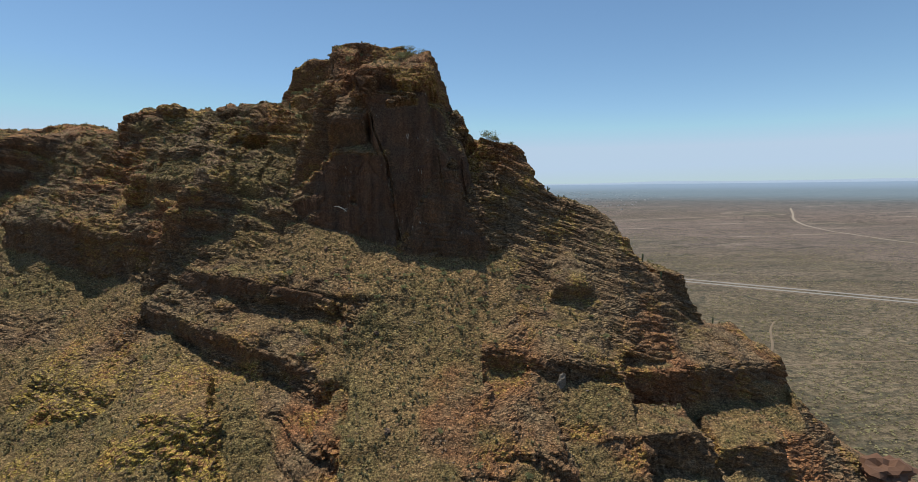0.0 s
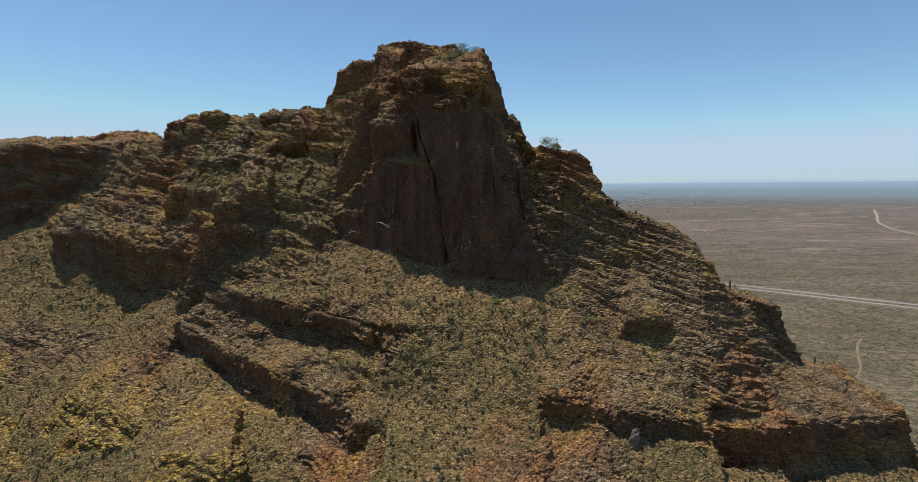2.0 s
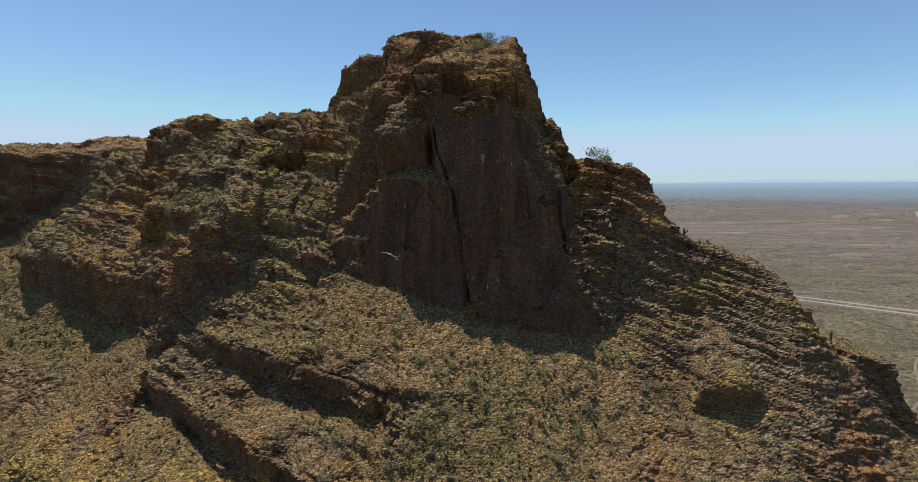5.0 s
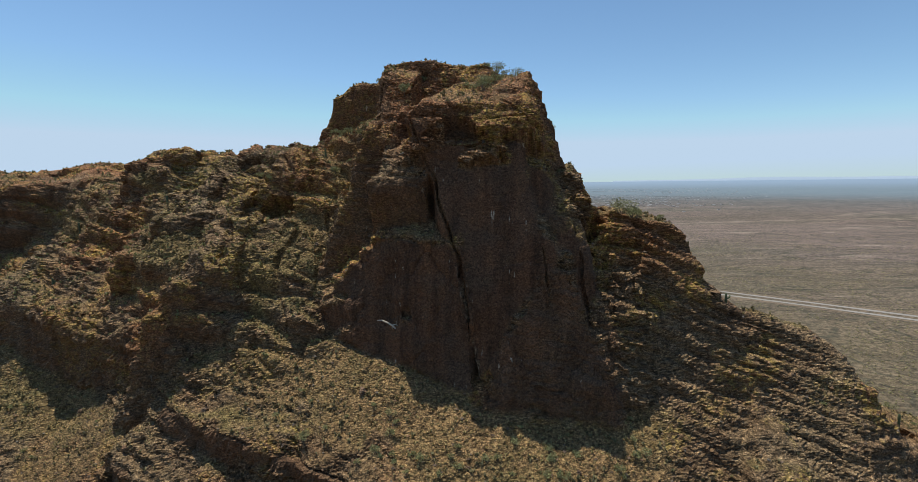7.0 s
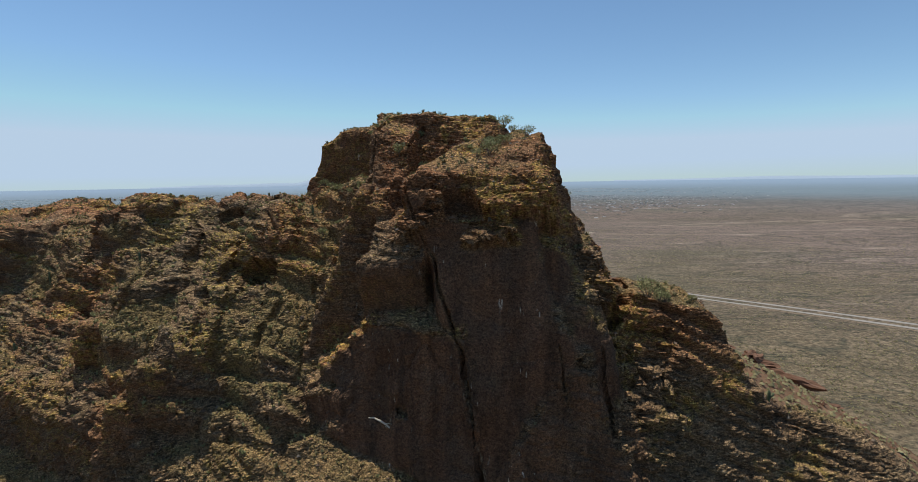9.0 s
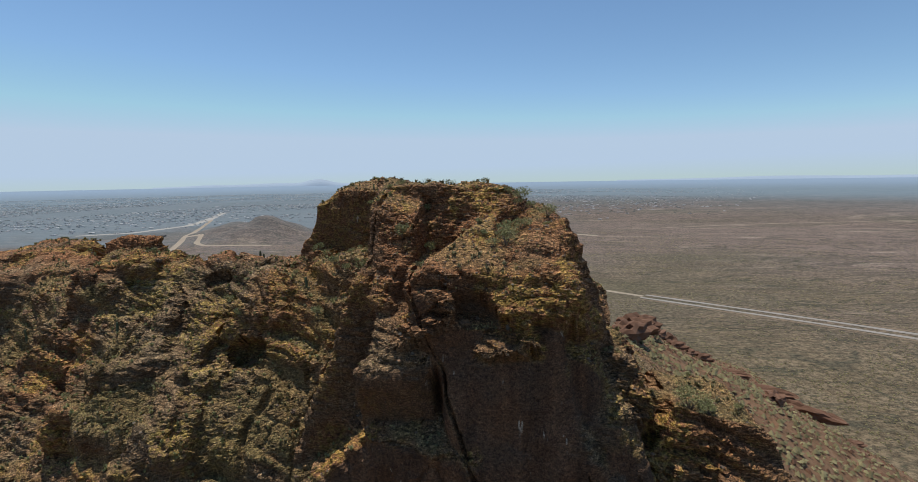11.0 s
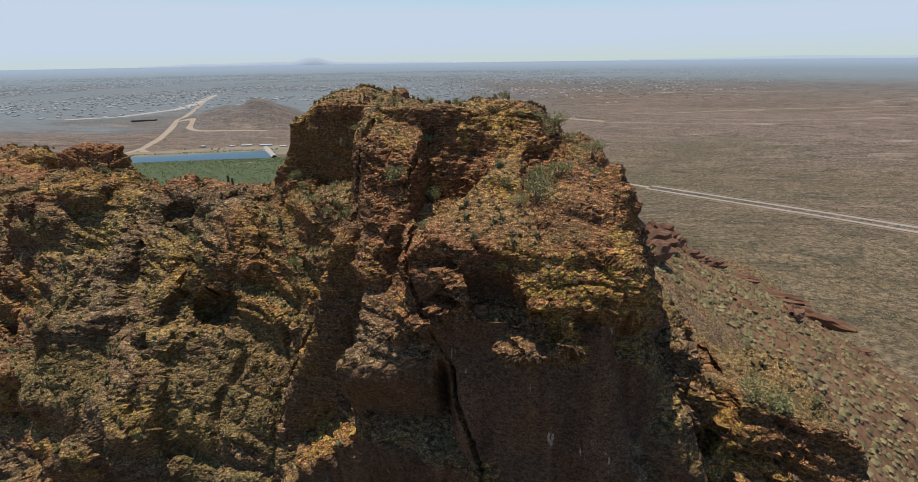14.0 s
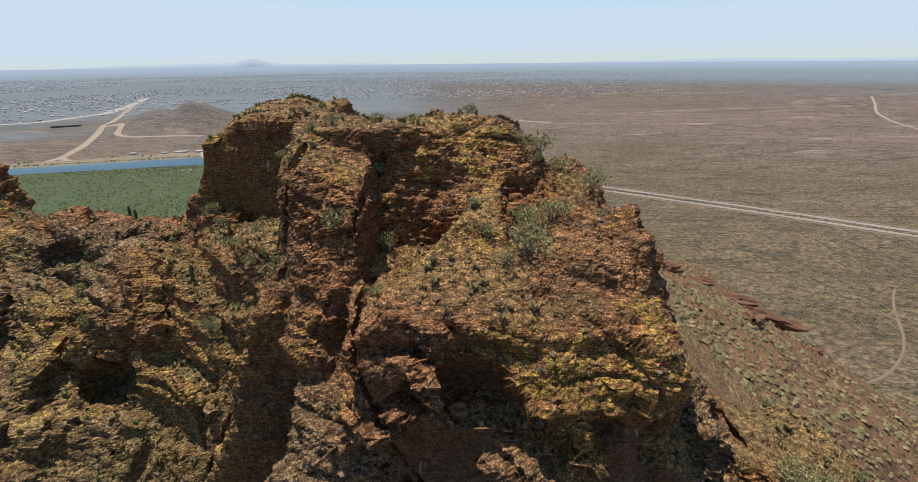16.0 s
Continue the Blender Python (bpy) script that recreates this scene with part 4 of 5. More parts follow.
road_line = [(148, 880), (171, 865), (215, 836), (334, 758), (460, 668), (900, 350)]
off = np.array([0.566, 0.824])
for i, (shift, wide) in enumerate(((-10, 7.5), (11, 8.0))):
    r = ribbon("road", [tuple(np.array(q) + off * shift) for q in road_line], wide, 0.7, ASPHALT)
    tagged(r, "pale grey two lane carriageway across the desert", "road", kind="structure")
for shift in (-20, 21):
    tagged(ribbon("verge", [tuple(np.array(q) + off * shift) for q in road_line], 4, 0.4, PATH), "bare dirt verge beside the highway", "verge", kind="structure")
TRACKS = [
    ([(148, 880), (120, 900), (60, 940), (-20, 990)], 10, "dirt track leaving the highway"),
    ([(1080, 1100), (1074, 1250), (1110, 1510), (1180, 1725), (1290, 1945), (1400, 2122), (1540, 2330), (1870, 2850)], 9, "pale road curving across the plain"),
    ([(-860, 960), (-917, 1018), (-925, 1128), (-1000, 1283), (-1213, 1644), (-1454, 2065), (-1700, 2480)], 17, "pale dirt road climbing away from the reservoir"),
    ([(-925, 1128), (-880, 1085), (-800, 1120), (-700, 1190)], 15, "dirt track along the reservoir bank"),
    ([(-1180, 1590), (-1120, 1600), (-1060, 1480), (-990, 1430), (-868, 1448), (-790, 1450)], 18, "dirt track winding at the foot of a low hill"),
    ([(-548, 806), (-585, 870), (-610, 936), (-600, 994), (-560, 1020)], 8, "sandy track through the river woodland"),
    ([(-93, 1903), (45, 1809), (168, 1724)], 26, "bare sandy wash"),
    ([(420, 1979), (735, 2115), (1505, 2323)], 9, "pale graded strip far out on the plain"),
    ([(330, 520), (312, 501), (285, 451), (269, 419), (250, 408), (240, 390), (217, 380), (205, 372), (190, 374)], 2.2, "narrow footpath on the lower slope"),
    ([(600, 420), (420, 400), (300, 395), (249, 388)], 2.2, "narrow footpath on the lower slope"),
]
for pts, wide, words in TRACKS:
    tagged(ribbon("track", pts, wide, 0.5, PATH if wide < 3 else DIRT), words, "track", kind="structure")
tagged(ribbon("canal", [(-1700, 1690), (-1560, 1790), (-1560, 1900), (-1560, 2115), (-1720, 2481), (-2050, 3106)], 40, 0.6, CONCRETE), "wide concrete lined canal bending across the plain", "canal", kind="structure")
tagged(ribbon("river_flats", [(-1500, 690), (-900, 830), (-620, 840), (-440, 900)], 420, 0.8, FLATS, (460, 380)), "dense green mesquite woodland on the river flats", "woodland", kind="structure")
tagged(ribbon("river_bank", [(-1500, 900), (-960, 1010), (-800, 1075), (-650, 1150), (-480, 1170)], 120, 1.2, SHORE, (110, 120)), "bare sandy bank of the reservoir", "bank", kind="structure")
tagged(ribbon("water", [(-1500, 860), (-900, 990), (-780, 1035), (-660, 1080), (-585, 1105)], 70, 1.8, water_material(), (70, 100)), "still blue reservoir behind a low dam", "reservoir", kind="structure")
tagged(ribbon("dam", [(-640, 1172), (-560, 1062)], 14, 4.5, CONCRETE), "low pale concrete dam across the river", "dam", kind="structure")


def boxes_mesh(name, items, material):
    """Many plain far houses in one mesh: items as (x, y, breadth, depth, height, turn)."""
    base = np.array([(-.5, -.5, 0), (.5, -.5, 0), (.5, .5, 0), (-.5, .5, 0), (-.5, -.5, .8), (.5, -.5, .8), (.5, .5, .8), (-.5, .5, .8), (-.32, 0, 1.0), (.32, 0, 1.0)])
    tri = np.array([(0, 1, 5), (0, 5, 4), (1, 2, 6), (1, 6, 5), (2, 3, 7), (2, 7, 6), (3, 0, 4), (3, 4, 7), (4, 5, 9), (4, 9, 8), (6, 7, 8), (6, 8, 9), (5, 6, 9), (7, 4, 8)])
    it = np.array(items)
    X, Y, Z = on_plain(it[:, 0], it[:, 1])
    it[:, 2:5] *= np.clip(1.05 * np.hypot(X, Y - 60) / np.hypot(it[:, 0], it[:, 1] - 60), 0, 1)[:, None]
    c, s = np.cos(it[:, 5])[:, None], np.sin(it[:, 5])[:, None]
    bx, by, bz = base[:, 0] * it[:, 2:3], base[:, 1] * it[:, 3:4], base[:, 2] * it[:, 4:5]
    v = np.stack([X[:, None] + c * bx - s * by, Y[:, None] + s * bx + c * by, Z[:, None] - 0.5 + bz], -1).reshape(-1, 3)
    f = (tri[None] + (np.arange(len(it)) * len(base))[:, None, None]).reshape(-1, 3)
    return mesh_object(name, v, f, material)


rng = np.random.default_rng(5)


def far_spots(count, low, high, tall, seed, bare):
    """Scattered places of the far town, thinner where the land lies open."""
    rg = np.random.default_rng(seed)
    a, d = np.radians(rg.uniform(-70, 24, count)), 2300 + 8500 * rg.uniform(0, 1, count) ** 1.1
    hx, hy = d * np.sin(a), 60 + d * np.cos(a)
    ok = (fbm(hx / 800, hy / 800, 0 * hx, 3, 4) + 0.35 * rg.uniform(-1, 1, count) > bare) & (rg.uniform(0, 1, count) < smooth(0.42, -0.15, a) * smooth(2200, 4200, d))
    n = int(ok.sum())
    return np.stack([hx[ok], hy[ok], rg.uniform(low, high, n), rg.uniform(low, high, n), rg.uniform(0.7, 1.0, n) * tall, rg.uniform(0, 3, n)], -1)


houses = far_spots(24000, 8, 17, 4.0, 51, -0.2)
tagged(boxes_mesh("town_trees", far_spots(22000, 4, 8, 2.5, 52, -0.3), TOWN_GREEN), "dark trees between the houses of a distant town", "trees", kind="stuff")
tagged(boxes_mesh("town", houses, ROOF), "distant town of low pale roofed houses", "town", kind="stuff")


def shed(x, y, breadth, depth, height, turn, words, material):
    ob = boxes_mesh("building", [(x, y, breadth, depth, height, turn)], material)
    return tagged(ob, words, "building", group="far buildings")


shed(-1350, 1655, 75, 22, 7, 0.5, "long low dark roofed shed on the plain", plain_material("dark_shed", (0.10, 0.09, 0.085), 0.8, 0.2, 0.05))
for hx, hy, b, d2 in ((-700, 1192, 24, 12), (-728, 1178, 12, 8), (-655, 1200, 30, 12), (-795, 1168, 11, 9), (-606, 1190, 16, 10)):
    shed(hx, hy, b, d2, 5, 0.3, "small pale building beside the dam", ROOF)


# Far mountains along the horizon; the blue haze before them is put into their colour.
def far_range(name, a0, a1, high, peaks, seed, r, material):
    a = np.radians(np.linspace(a0, a1, 160))
    t = np.linspace(0, 1, 160)
    h = high * (0.35 + 0.45 * np.abs(fbm(t * 5, t * 0, t * 0, 4, seed)))
    for at, up, wide in peaks:
        h = h + up * np.exp(-((t - at) / wide) ** 2)
    h = h * smooth(0, 0.15, t) * smooth(1, 0.85, t)
    x, y = r * np.sin(a), 60 + r * np.cos(a)
    base = np.full(160, 138.0)
    v = np.concatenate([np.stack([x * q, 60 + (y - 60) * q, z], -1) for q, z in ((0.99, base), (1.0, base + 18 + 0.8 * h), (1.012, base))])
    ids = np.arange(480).reshape(3, 160)
    q = np.stack([ids[:-1, :-1], ids[:-1, 1:], ids[1:, 1:], ids[1:, :-1]], -1).reshape(-1, 4)
    ob = mesh_object(name, v, q, material, True)
    return tagged(ob, "hazy blue range of low mountains far off", "mountain range", kind="structure")


HAZE = plain_material("hazed_range", (0.30, 0.365, 0.445), 1.0, 0.06, 0.002)
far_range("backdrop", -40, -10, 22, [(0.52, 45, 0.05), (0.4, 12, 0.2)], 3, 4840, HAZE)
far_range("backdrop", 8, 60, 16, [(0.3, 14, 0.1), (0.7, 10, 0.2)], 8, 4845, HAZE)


# ---- plants and loose stones ----
rng = np.random.default_rng(11)


def leaf_material(name, dark, light):
    n = Nodes(name, 0.8)
    g = n.add("ShaderNodeNewGeometry").outputs["Random Per Island"]
    o = n.add("ShaderNodeObjectInfo").outputs["Random"]
    tone = n.mix(g, dark, light)
    return n.finish(n.mix(n.calc("MULTIPLY", o, 0.5), tone, tuple(0.7 * a + 0.3 * b for a, b in zip(light, (0.20, 0.16, 0.08)))))


GREEN = leaf_material("greygreen_leaves", (0.15, 0.15, 0.062), (0.34, 0.335, 0.155))
STRAW = leaf_material("dry_grass", (0.20, 0.155, 0.062), (0.46, 0.38, 0.17))
SAGE = leaf_material("sage_scrub", (0.13, 0.112, 0.055), (0.27, 0.235, 0.12))
WOODY = plain_material("grey_twigs", (0.17, 0.135, 0.10), 0.9, 0.3, 6.0)
CACTUS = plain_material("cactus_skin", (0.085, 0.105, 0.055), 0.7, 0.3, 4.0)
BLEACHED = plain_material("bleached_wood", (0.48, 0.41, 0.32), 0.85, 0.25, 3.0)


def stone_material():
    n = Nodes("loose_stone", 0.92)
    o = n.add("ShaderNodeObjectInfo").outputs["Random"]
    g = n.add("ShaderNodeNewGeometry").outputs["Random Per Island"]
    tone = n.ramp(n.calc("FRACT", n.calc("ADD", o, g)), [(0.0, (0.12, 0.080, 0.055)), (0.4, (0.22, 0.15, 0.10)), (0.7, (0.27, 0.155, 0.085)), (1.0, (0.20, 0.17, 0.135))])
    return n.finish(n.mix(1.0, tone, n.ramp(n.noise(2.2, 7, (1, 1, 2), 0.7), [(0.3, 0.35), (0.65, 1.25)]), "MULTIPLY"), n.noise(3.0, 6), 0.2)


STONE = stone_material()
RED_STONE = plain_material("red_stone", (0.15, 0.080, 0.050), 0.92, 0.5, 0.8)


def tris_mesh(name, tri, material):
    """A mesh of loose triangles, shape (n, 3, 3), or quads, shape (n, 4, 3)."""
    tri = np.asarray(tri, np.float32)
    n, k = tri.shape[:2]
    me_ob = mesh_object(name, tri.reshape(-1, 3), np.arange(n * k).reshape(n, k), material)
    return me_ob


def leaves(centres, out, size, rg):
    """One bent-looking leaf spray (a narrow quad) at each centre, turned outwards."""
    n = len(centres)
    a = rg.normal(size=(n, 3)) * 0.7 + out
    a /= np.linalg.norm(a, axis=1, keepdims=True)
    b = np.cross(a, rg.normal(size=(n, 3)))
    b /= np.linalg.norm(b, axis=1, keepdims=True)
    s = size * rg.uniform(0.6, 1.3, (n, 1))
    return np.stack([centres - b * s * 0.28, centres + a * s * 0.45 - b * s * 0.1, centres + a * s, centres + b * s * 0.3 + a * s * 0.3], 1)


def shrub_shapes(seed, high, wide, count, leaf):
    """Foliage quads and stem quads of one shrub that stands at the origin."""
    rg = np.random.default_rng(seed)
    lobes = [(rg.uniform(-0.34, 0.34) * wide, rg.uniform(-0.34, 0.34) * wide, high * rg.uniform(0.42, 0.72), wide * rg.uniform(0.2, 0.34)) for _ in range(7)]
    cs, outs, stems = [], [], []
    for lx, ly, lz, r in lobes:
        d = rg.normal(size=(count // 7, 3))
        d /= np.linalg.norm(d, axis=1, keepdims=True)
        cs.append(np.array([lx, ly, lz]) + d * r * rg.uniform(0.45, 1.0, (len(d), 1)) * np.array([1, 1, 0.85]))
        outs.append(d * 0.6 + np.array([0, 0, 0.7]))
        for _ in range(2):
            top = np.array([lx, ly, lz]) + rg.normal(size=3) * r * 0.5
            foot = np.array([rg.uniform(-0.06, 0.06), rg.uniform(-0.06, 0.06), -0.12])
            side = np.array([0.022, 0.012, 0]) * high
            stems.append([foot - side, foot + side, top + side * 0.35, top - side * 0.35])
            side = np.array([-0.012, 0.022, 0]) * high
            stems.append([foot - side, foot + side, top + side * 0.35, top - side * 0.35])
    c, o = np.concatenate(cs), np.concatenate(outs)
    c[:, 2] = np.maximum(c[:, 2], 0.04)
    return leaves(c, o, leaf, rg), np.array(stems)


# Where things may stand on the mountain's front.
area = np.linalg.norm(np.cross(np.gradient(p, axis=1), np.gradient(p, axis=2), axis=0), axis=0)
flat_n = sheet_normal(soften(p[0], 3) * 0 + p)
place_v = p.reshape(3, -1).T
up = nrm[2].ravel()
seen = (place_v[:, 2] > 84) & (place_v[:, 0] > -175) & (place_v[:, 0] < 125) & kept.ravel()
soilness = (1 - rock).ravel()
weights = area.ravel() * seen


def pick(n, wish):
    w = weights * wish
    return rng.choice(len(place_v), n, p=w / w.sum())


def nearest(x, y, z):
    return int(np.argmin((place_v[:, 0] - x) ** 2 + (place_v[:, 1] - y) ** 2 + 0.5 * (place_v[:, 2] - z) ** 2 + 100 * (up < 0.3)))


# Dry grass and low scrub: too many to count.
def tufts(name, at, low, high, blades, material, words, cat, seed):
    rg = np.random.default_rng(seed)
    n = len(at)
    s = rg.uniform(low, high, n) ** 1.0
    ang = rg.uniform(0, 6.283, (n, blades))
    lean = rg.uniform(0.15, 0.75, (n, blades))
    tip = np.stack([np.cos(ang) * lean, np.sin(ang) * lean, rg.uniform(0.5, 1.0, (n, blades))], -1) * s[:, None, None]
    mid = np.stack([np.cos(ang) * lean * 0.35, np.sin(ang) * lean * 0.35, 0 * ang + 0.35], -1) * s[:, None, None]
    side = np.stack([-np.sin(ang), np.cos(ang), 0 * ang], -1) * (s[:, None, None] * 0.16)
    base = at[:, None, :] - np.array([0, 0, 0.08])
    q = np.stack([base - side * 0.5, base + mid - side * 1.3, base + tip, base + mid + side * 1.3], 2).reshape(-1, 4, 3)
    return tagged(tris_mesh(name, q, material), words, cat, kind="stuff")


gentle = smooth(0.30, 0.62, up)
clump = smooth(-0.35, 0.35, fbm(place_v[:, 0] / 7, place_v[:, 1] / 7, place_v[:, 2] / 7, 2, 33))
tufts("dry_grass", place_v[pick(12000, soilness * gentle * (0.3 + clump) + 0.01 * gentle)], 0.2, 0.5, 7, STRAW, "dry yellow grass tufts all over the slopes", "grass", 1)
tufts("low_scrub", place_v[pick(6000, soilness * gentle * (1.2 - clump) + 0.03 * gentle)], 0.3, 0.8, 9, SAGE, "low grey green scrub scattered on the slopes", "scrub", 2)

tufts("rock_scrub", place_v[pick(3200, gentle * smooth(-30, -40, place_v[:, 0]) * smooth(125, 140, place_v[:, 2]))], 0.3, 0.75, 14, GREEN, "small green shrubs growing between the rocks", "scrub", 8)

crest = gentle * smooth(156, 164, place_v[:, 2]) * smooth(-75, -62, place_v[:, 0])
tufts("crown_grass", place_v[pick(2600, crest * (0.2 + clump))], 0.15, 0.45, 8, STRAW, "dry grass tufts rooted on the tower's crown", "grass", 12)

# Shrubs that stand out one by one.
SHRUBS = []
for i, (hh, ww, nn) in enumerate(((1.2, 1.8, 430), (0.95, 1.5, 360), (1.5, 2.1, 500), (0.75, 1.0, 280), (1.15, 1.3, 360))):
    SHRUBS.append(shrub_shapes(40 + i, hh, ww, int(1.6 * nn), 0.14))
shrub_models = []


def shrub(at, size, kind, words):
    global shrub_models
    m = Matrix.LocRotScale(at, Euler((0, 0, rng.uniform(0, 6.28))), Vector((size, size, size * rng.uniform(0.85, 1.15))))
    if len(shrub_models) <= kind:
        root = new("shrub")
        fol, stem = SHRUBS[kind]
        a, b = tris_mesh("foliage", fol, GREEN), tris_mesh("woody_base", stem, WOODY)
        a.parent = b.parent = root
        tagged(root, words, "shrub", group="desert shrubs")
        root.matrix_basis = m
        shrub_models.append(root)
        return root
    c = copy_thing(shrub_models[kind], Matrix())
    c.matrix_basis = m
    tagged(c, words)
    return c


ONE_BY_ONE = [  # x, y, z, size
    (-14, 139, 176.5, 1.25), (-12.5, 139.5, 176.6, 1.2), (-14.5, 136.5, 174.8, 1.2), (-17.5, 138.5, 175.5, 0.9), (-25.5, 142, 176, 1.0), (-28.5, 141.5, 176, 1.3), (-29, 146, 177, 0.9),
    (-38.5, 147, 181, 0.6), (-36.5, 148.5, 181.5, 0.7), (-33, 149, 182, 0.6), (-27, 149.5, 182.5, 0.7), (-24, 150, 182.8, 0.6), (-20, 150, 182.8, 0.6), (-17, 149, 182.0, 0.8), (-15, 148, 181, 0.9),
    (-13, 147, 181.5, 1.1), (-11.5, 145, 180.5, 0.8), (-9.5, 142.5, 179, 1.0), (-9, 138, 177.5, 0.8), (-36, 143, 172, 1.2), (-40, 146, 172, 1.0), (-44, 150, 172.5, 1.1), (-47, 156, 173, 0.9),
    (-50, 160, 173.5, 1.0), (8, 137, 156.5, 1.6), (9.5, 137, 156, 1.3), (10, 137, 155, 1.1), (-41, 118, 126, 1.1), (-60, 150, 162, 1.0), (-66, 156, 164, 1.1), (-45, 147, 165, 1.0),
]
for k in range(5):
    i = nearest(*ONE_BY_ONE[k][:3])
    shrub(Vector(place_v[i]), 1.3 * ONE_BY_ONE[k][3], k, "rounded grey green desert shrub on the tower's crown")
for x0, y0, z0, s0 in ONE_BY_ONE[5:]:
    shrub(Vector(place_v[nearest(x0, y0, z0)]), 1.25 * s0, int(rng.integers(5)), "grey green desert shrub rooted in broken rock")
lower = smooth(128, 122, place_v[:, 2]) * smooth(-50, -25, place_v[:, 0]) * smooth(60, 40, place_v[:, 0]) * smooth(108, 114, place_v[:, 2])
for i in pick(70, lower * soilness * gentle):
    shrub(Vector(place_v[i]), rng.uniform(0.55, 1.15), int(rng.integers(5)), "grey green desert shrub on a dry grassy slope")
for i in pick(230, (0.25 + soilness) * gentle * smooth(-150, -120, place_v[:, 0])):
    shrub(Vector(place_v[i]), rng.uniform(0.4, 1.0), int(rng.integers(5)), "small grey green desert shrub on the mountainside")


# Saguaro cactus: ribbed column, some with arms.
def tube(path, radii, ribs, sides):
    """A ribbed tube along a path."""
    pts = np.array(path, float)
    t = np.gradient(pts, axis=0)
    t /= np.linalg.norm(t, axis=1, keepdims=True)
    rows = []
    for c, d, r in zip(pts, t, radii):
        a = np.cross(d, (0.3, 1, 0.1))
        a /= np.linalg.norm(a)
        b = np.cross(d, a)
        ang = np.linspace(0, 6.2832, sides, endpoint=False)
        rr = r * (1 + (0.12 * np.cos(ang * ribs) if ribs else 0))
        rows.append(c + np.outer(np.cos(ang) * rr, a) + np.outer(np.sin(ang) * rr, b))
    v = np.concatenate(rows)
    ids = np.arange(len(v)).reshape(len(pts), sides)
    nx2 = np.roll(ids, -1, 1)
    return v, np.stack([ids[:-1], nx2[:-1], nx2[1:], ids[1:]], -1).reshape(-1, 4)


def saguaro(at, high, arms):
    root = new("saguaro")
    root.location = at
    tagged(root, "tall green saguaro cactus" + (" with arms" if arms else " with a single column") + " on the ridge", "cactus", group="saguaros")
    z = np.array([-0.4, 0.0, 0.25, 0.6, 0.88, 0.97, 1.0]) * high
    v, f = tube([(0, 0, a) for a in z], np.array([0.16, 0.17, 0.19, 0.2, 0.17, 0.10, 0.02]) * (0.6 + 0.18 * high), 10, 40)
    mesh_object("stem", v, f, CACTUS, True).parent = root
    for k in range(arms):
        s = (-1) ** k
        b = high * (0.42 + 0.1 * k)
        v, f = tube([(0, 0, b), (s * 0.3, 0, b + 0.02), (s * 0.5, 0.03, b + 0.18), (s * 0.55, 0.04, b + 0.5), (s * 0.55, 0.04, b + 0.3 * high), (s * 0.55, 0.04, b + 0.3 * high + 0.12)], [0.1, 0.12, 0.13, 0.13, 0.10, 0.02], 8, 32)
        mesh_object("arm", v, f, CACTUS, True).parent = root
    return root


for x0, y0, z0, h0, arms in ((23.5, 135, 142, 1.5, 1), (55, 137, 119, 2.2, 0), (-127, 166, 151, 2.4, 0), (-86, 155, 153, 2.0, 0), (-49, 152, 166, 1.8, 0), (-72, 134, 141, 2.3, 0),
                             (-66, 168, 171.5, 1.9, 0), (-65.2, 168.3, 171.5, 1.5, 0), (49, 134, 126, 1.6, 0), (-113, 148, 139, 2.2, 1), (70, 139, 106, 1.7, 0)):
    saguaro(Vector(place_v[nearest(x0, y0, z0)]), h0, arms)

# A bleached dead branch at the foot of the wall.
branch = new("dead_branch")
branch.location = Vector(place_v[nearest(-31, 129, 138)]) + Vector((0, -0.3, 0.4))
tagged(branch, "bleached dead branch leaning against the dark wall", "branch")
v, f = tube([(-2.2, 0, 0.9), (-1.4, 0, 0.95), (-0.4, -0.1, 0.6), (0.5, -0.1, 0.1), (1.0, 0, -0.5)], [0.05, 0.11, 0.14, 0.15, 0.12], 0, 10)
mesh_object("limb", v, f, BLEACHED, True).parent = branch
v, f = tube([(0.3, -0.1, 0.2), (0.8, -0.2, 0.35), (1.3, -0.1, 0.2)], [0.09, 0.07, 0.03], 0, 8)
mesh_object("twig", v, f, BLEACHED, True).parent = branch


# Boulders, slabs and rubble.
def boulder_mesh(name, seed, material, flat=0.7):
    bm = bmesh.new()
    bmesh.ops.create_icosphere(bm, subdivisions=3, radius=1.0)
    co = np.array([q.co[:] for q in bm.verts])
    d = 0.55 * facets(co[:, 0] + seed * 9.1, co[:, 1], co[:, 2], 0.9, seed) + 0.18 * facets(co[:, 0], co[:, 1] + seed, co[:, 2] * 2.2, 0.35, seed + 5)
    co = co * (1 + d)[:, None] * np.array([1, 0.85, flat])
    for q, c in zip(bm.verts, co):
        q.co = c
    me = bpy.data.meshes.new(name)
    bm.to_mesh(me)
    bm.free()
    me.materials.append(material)
    return me


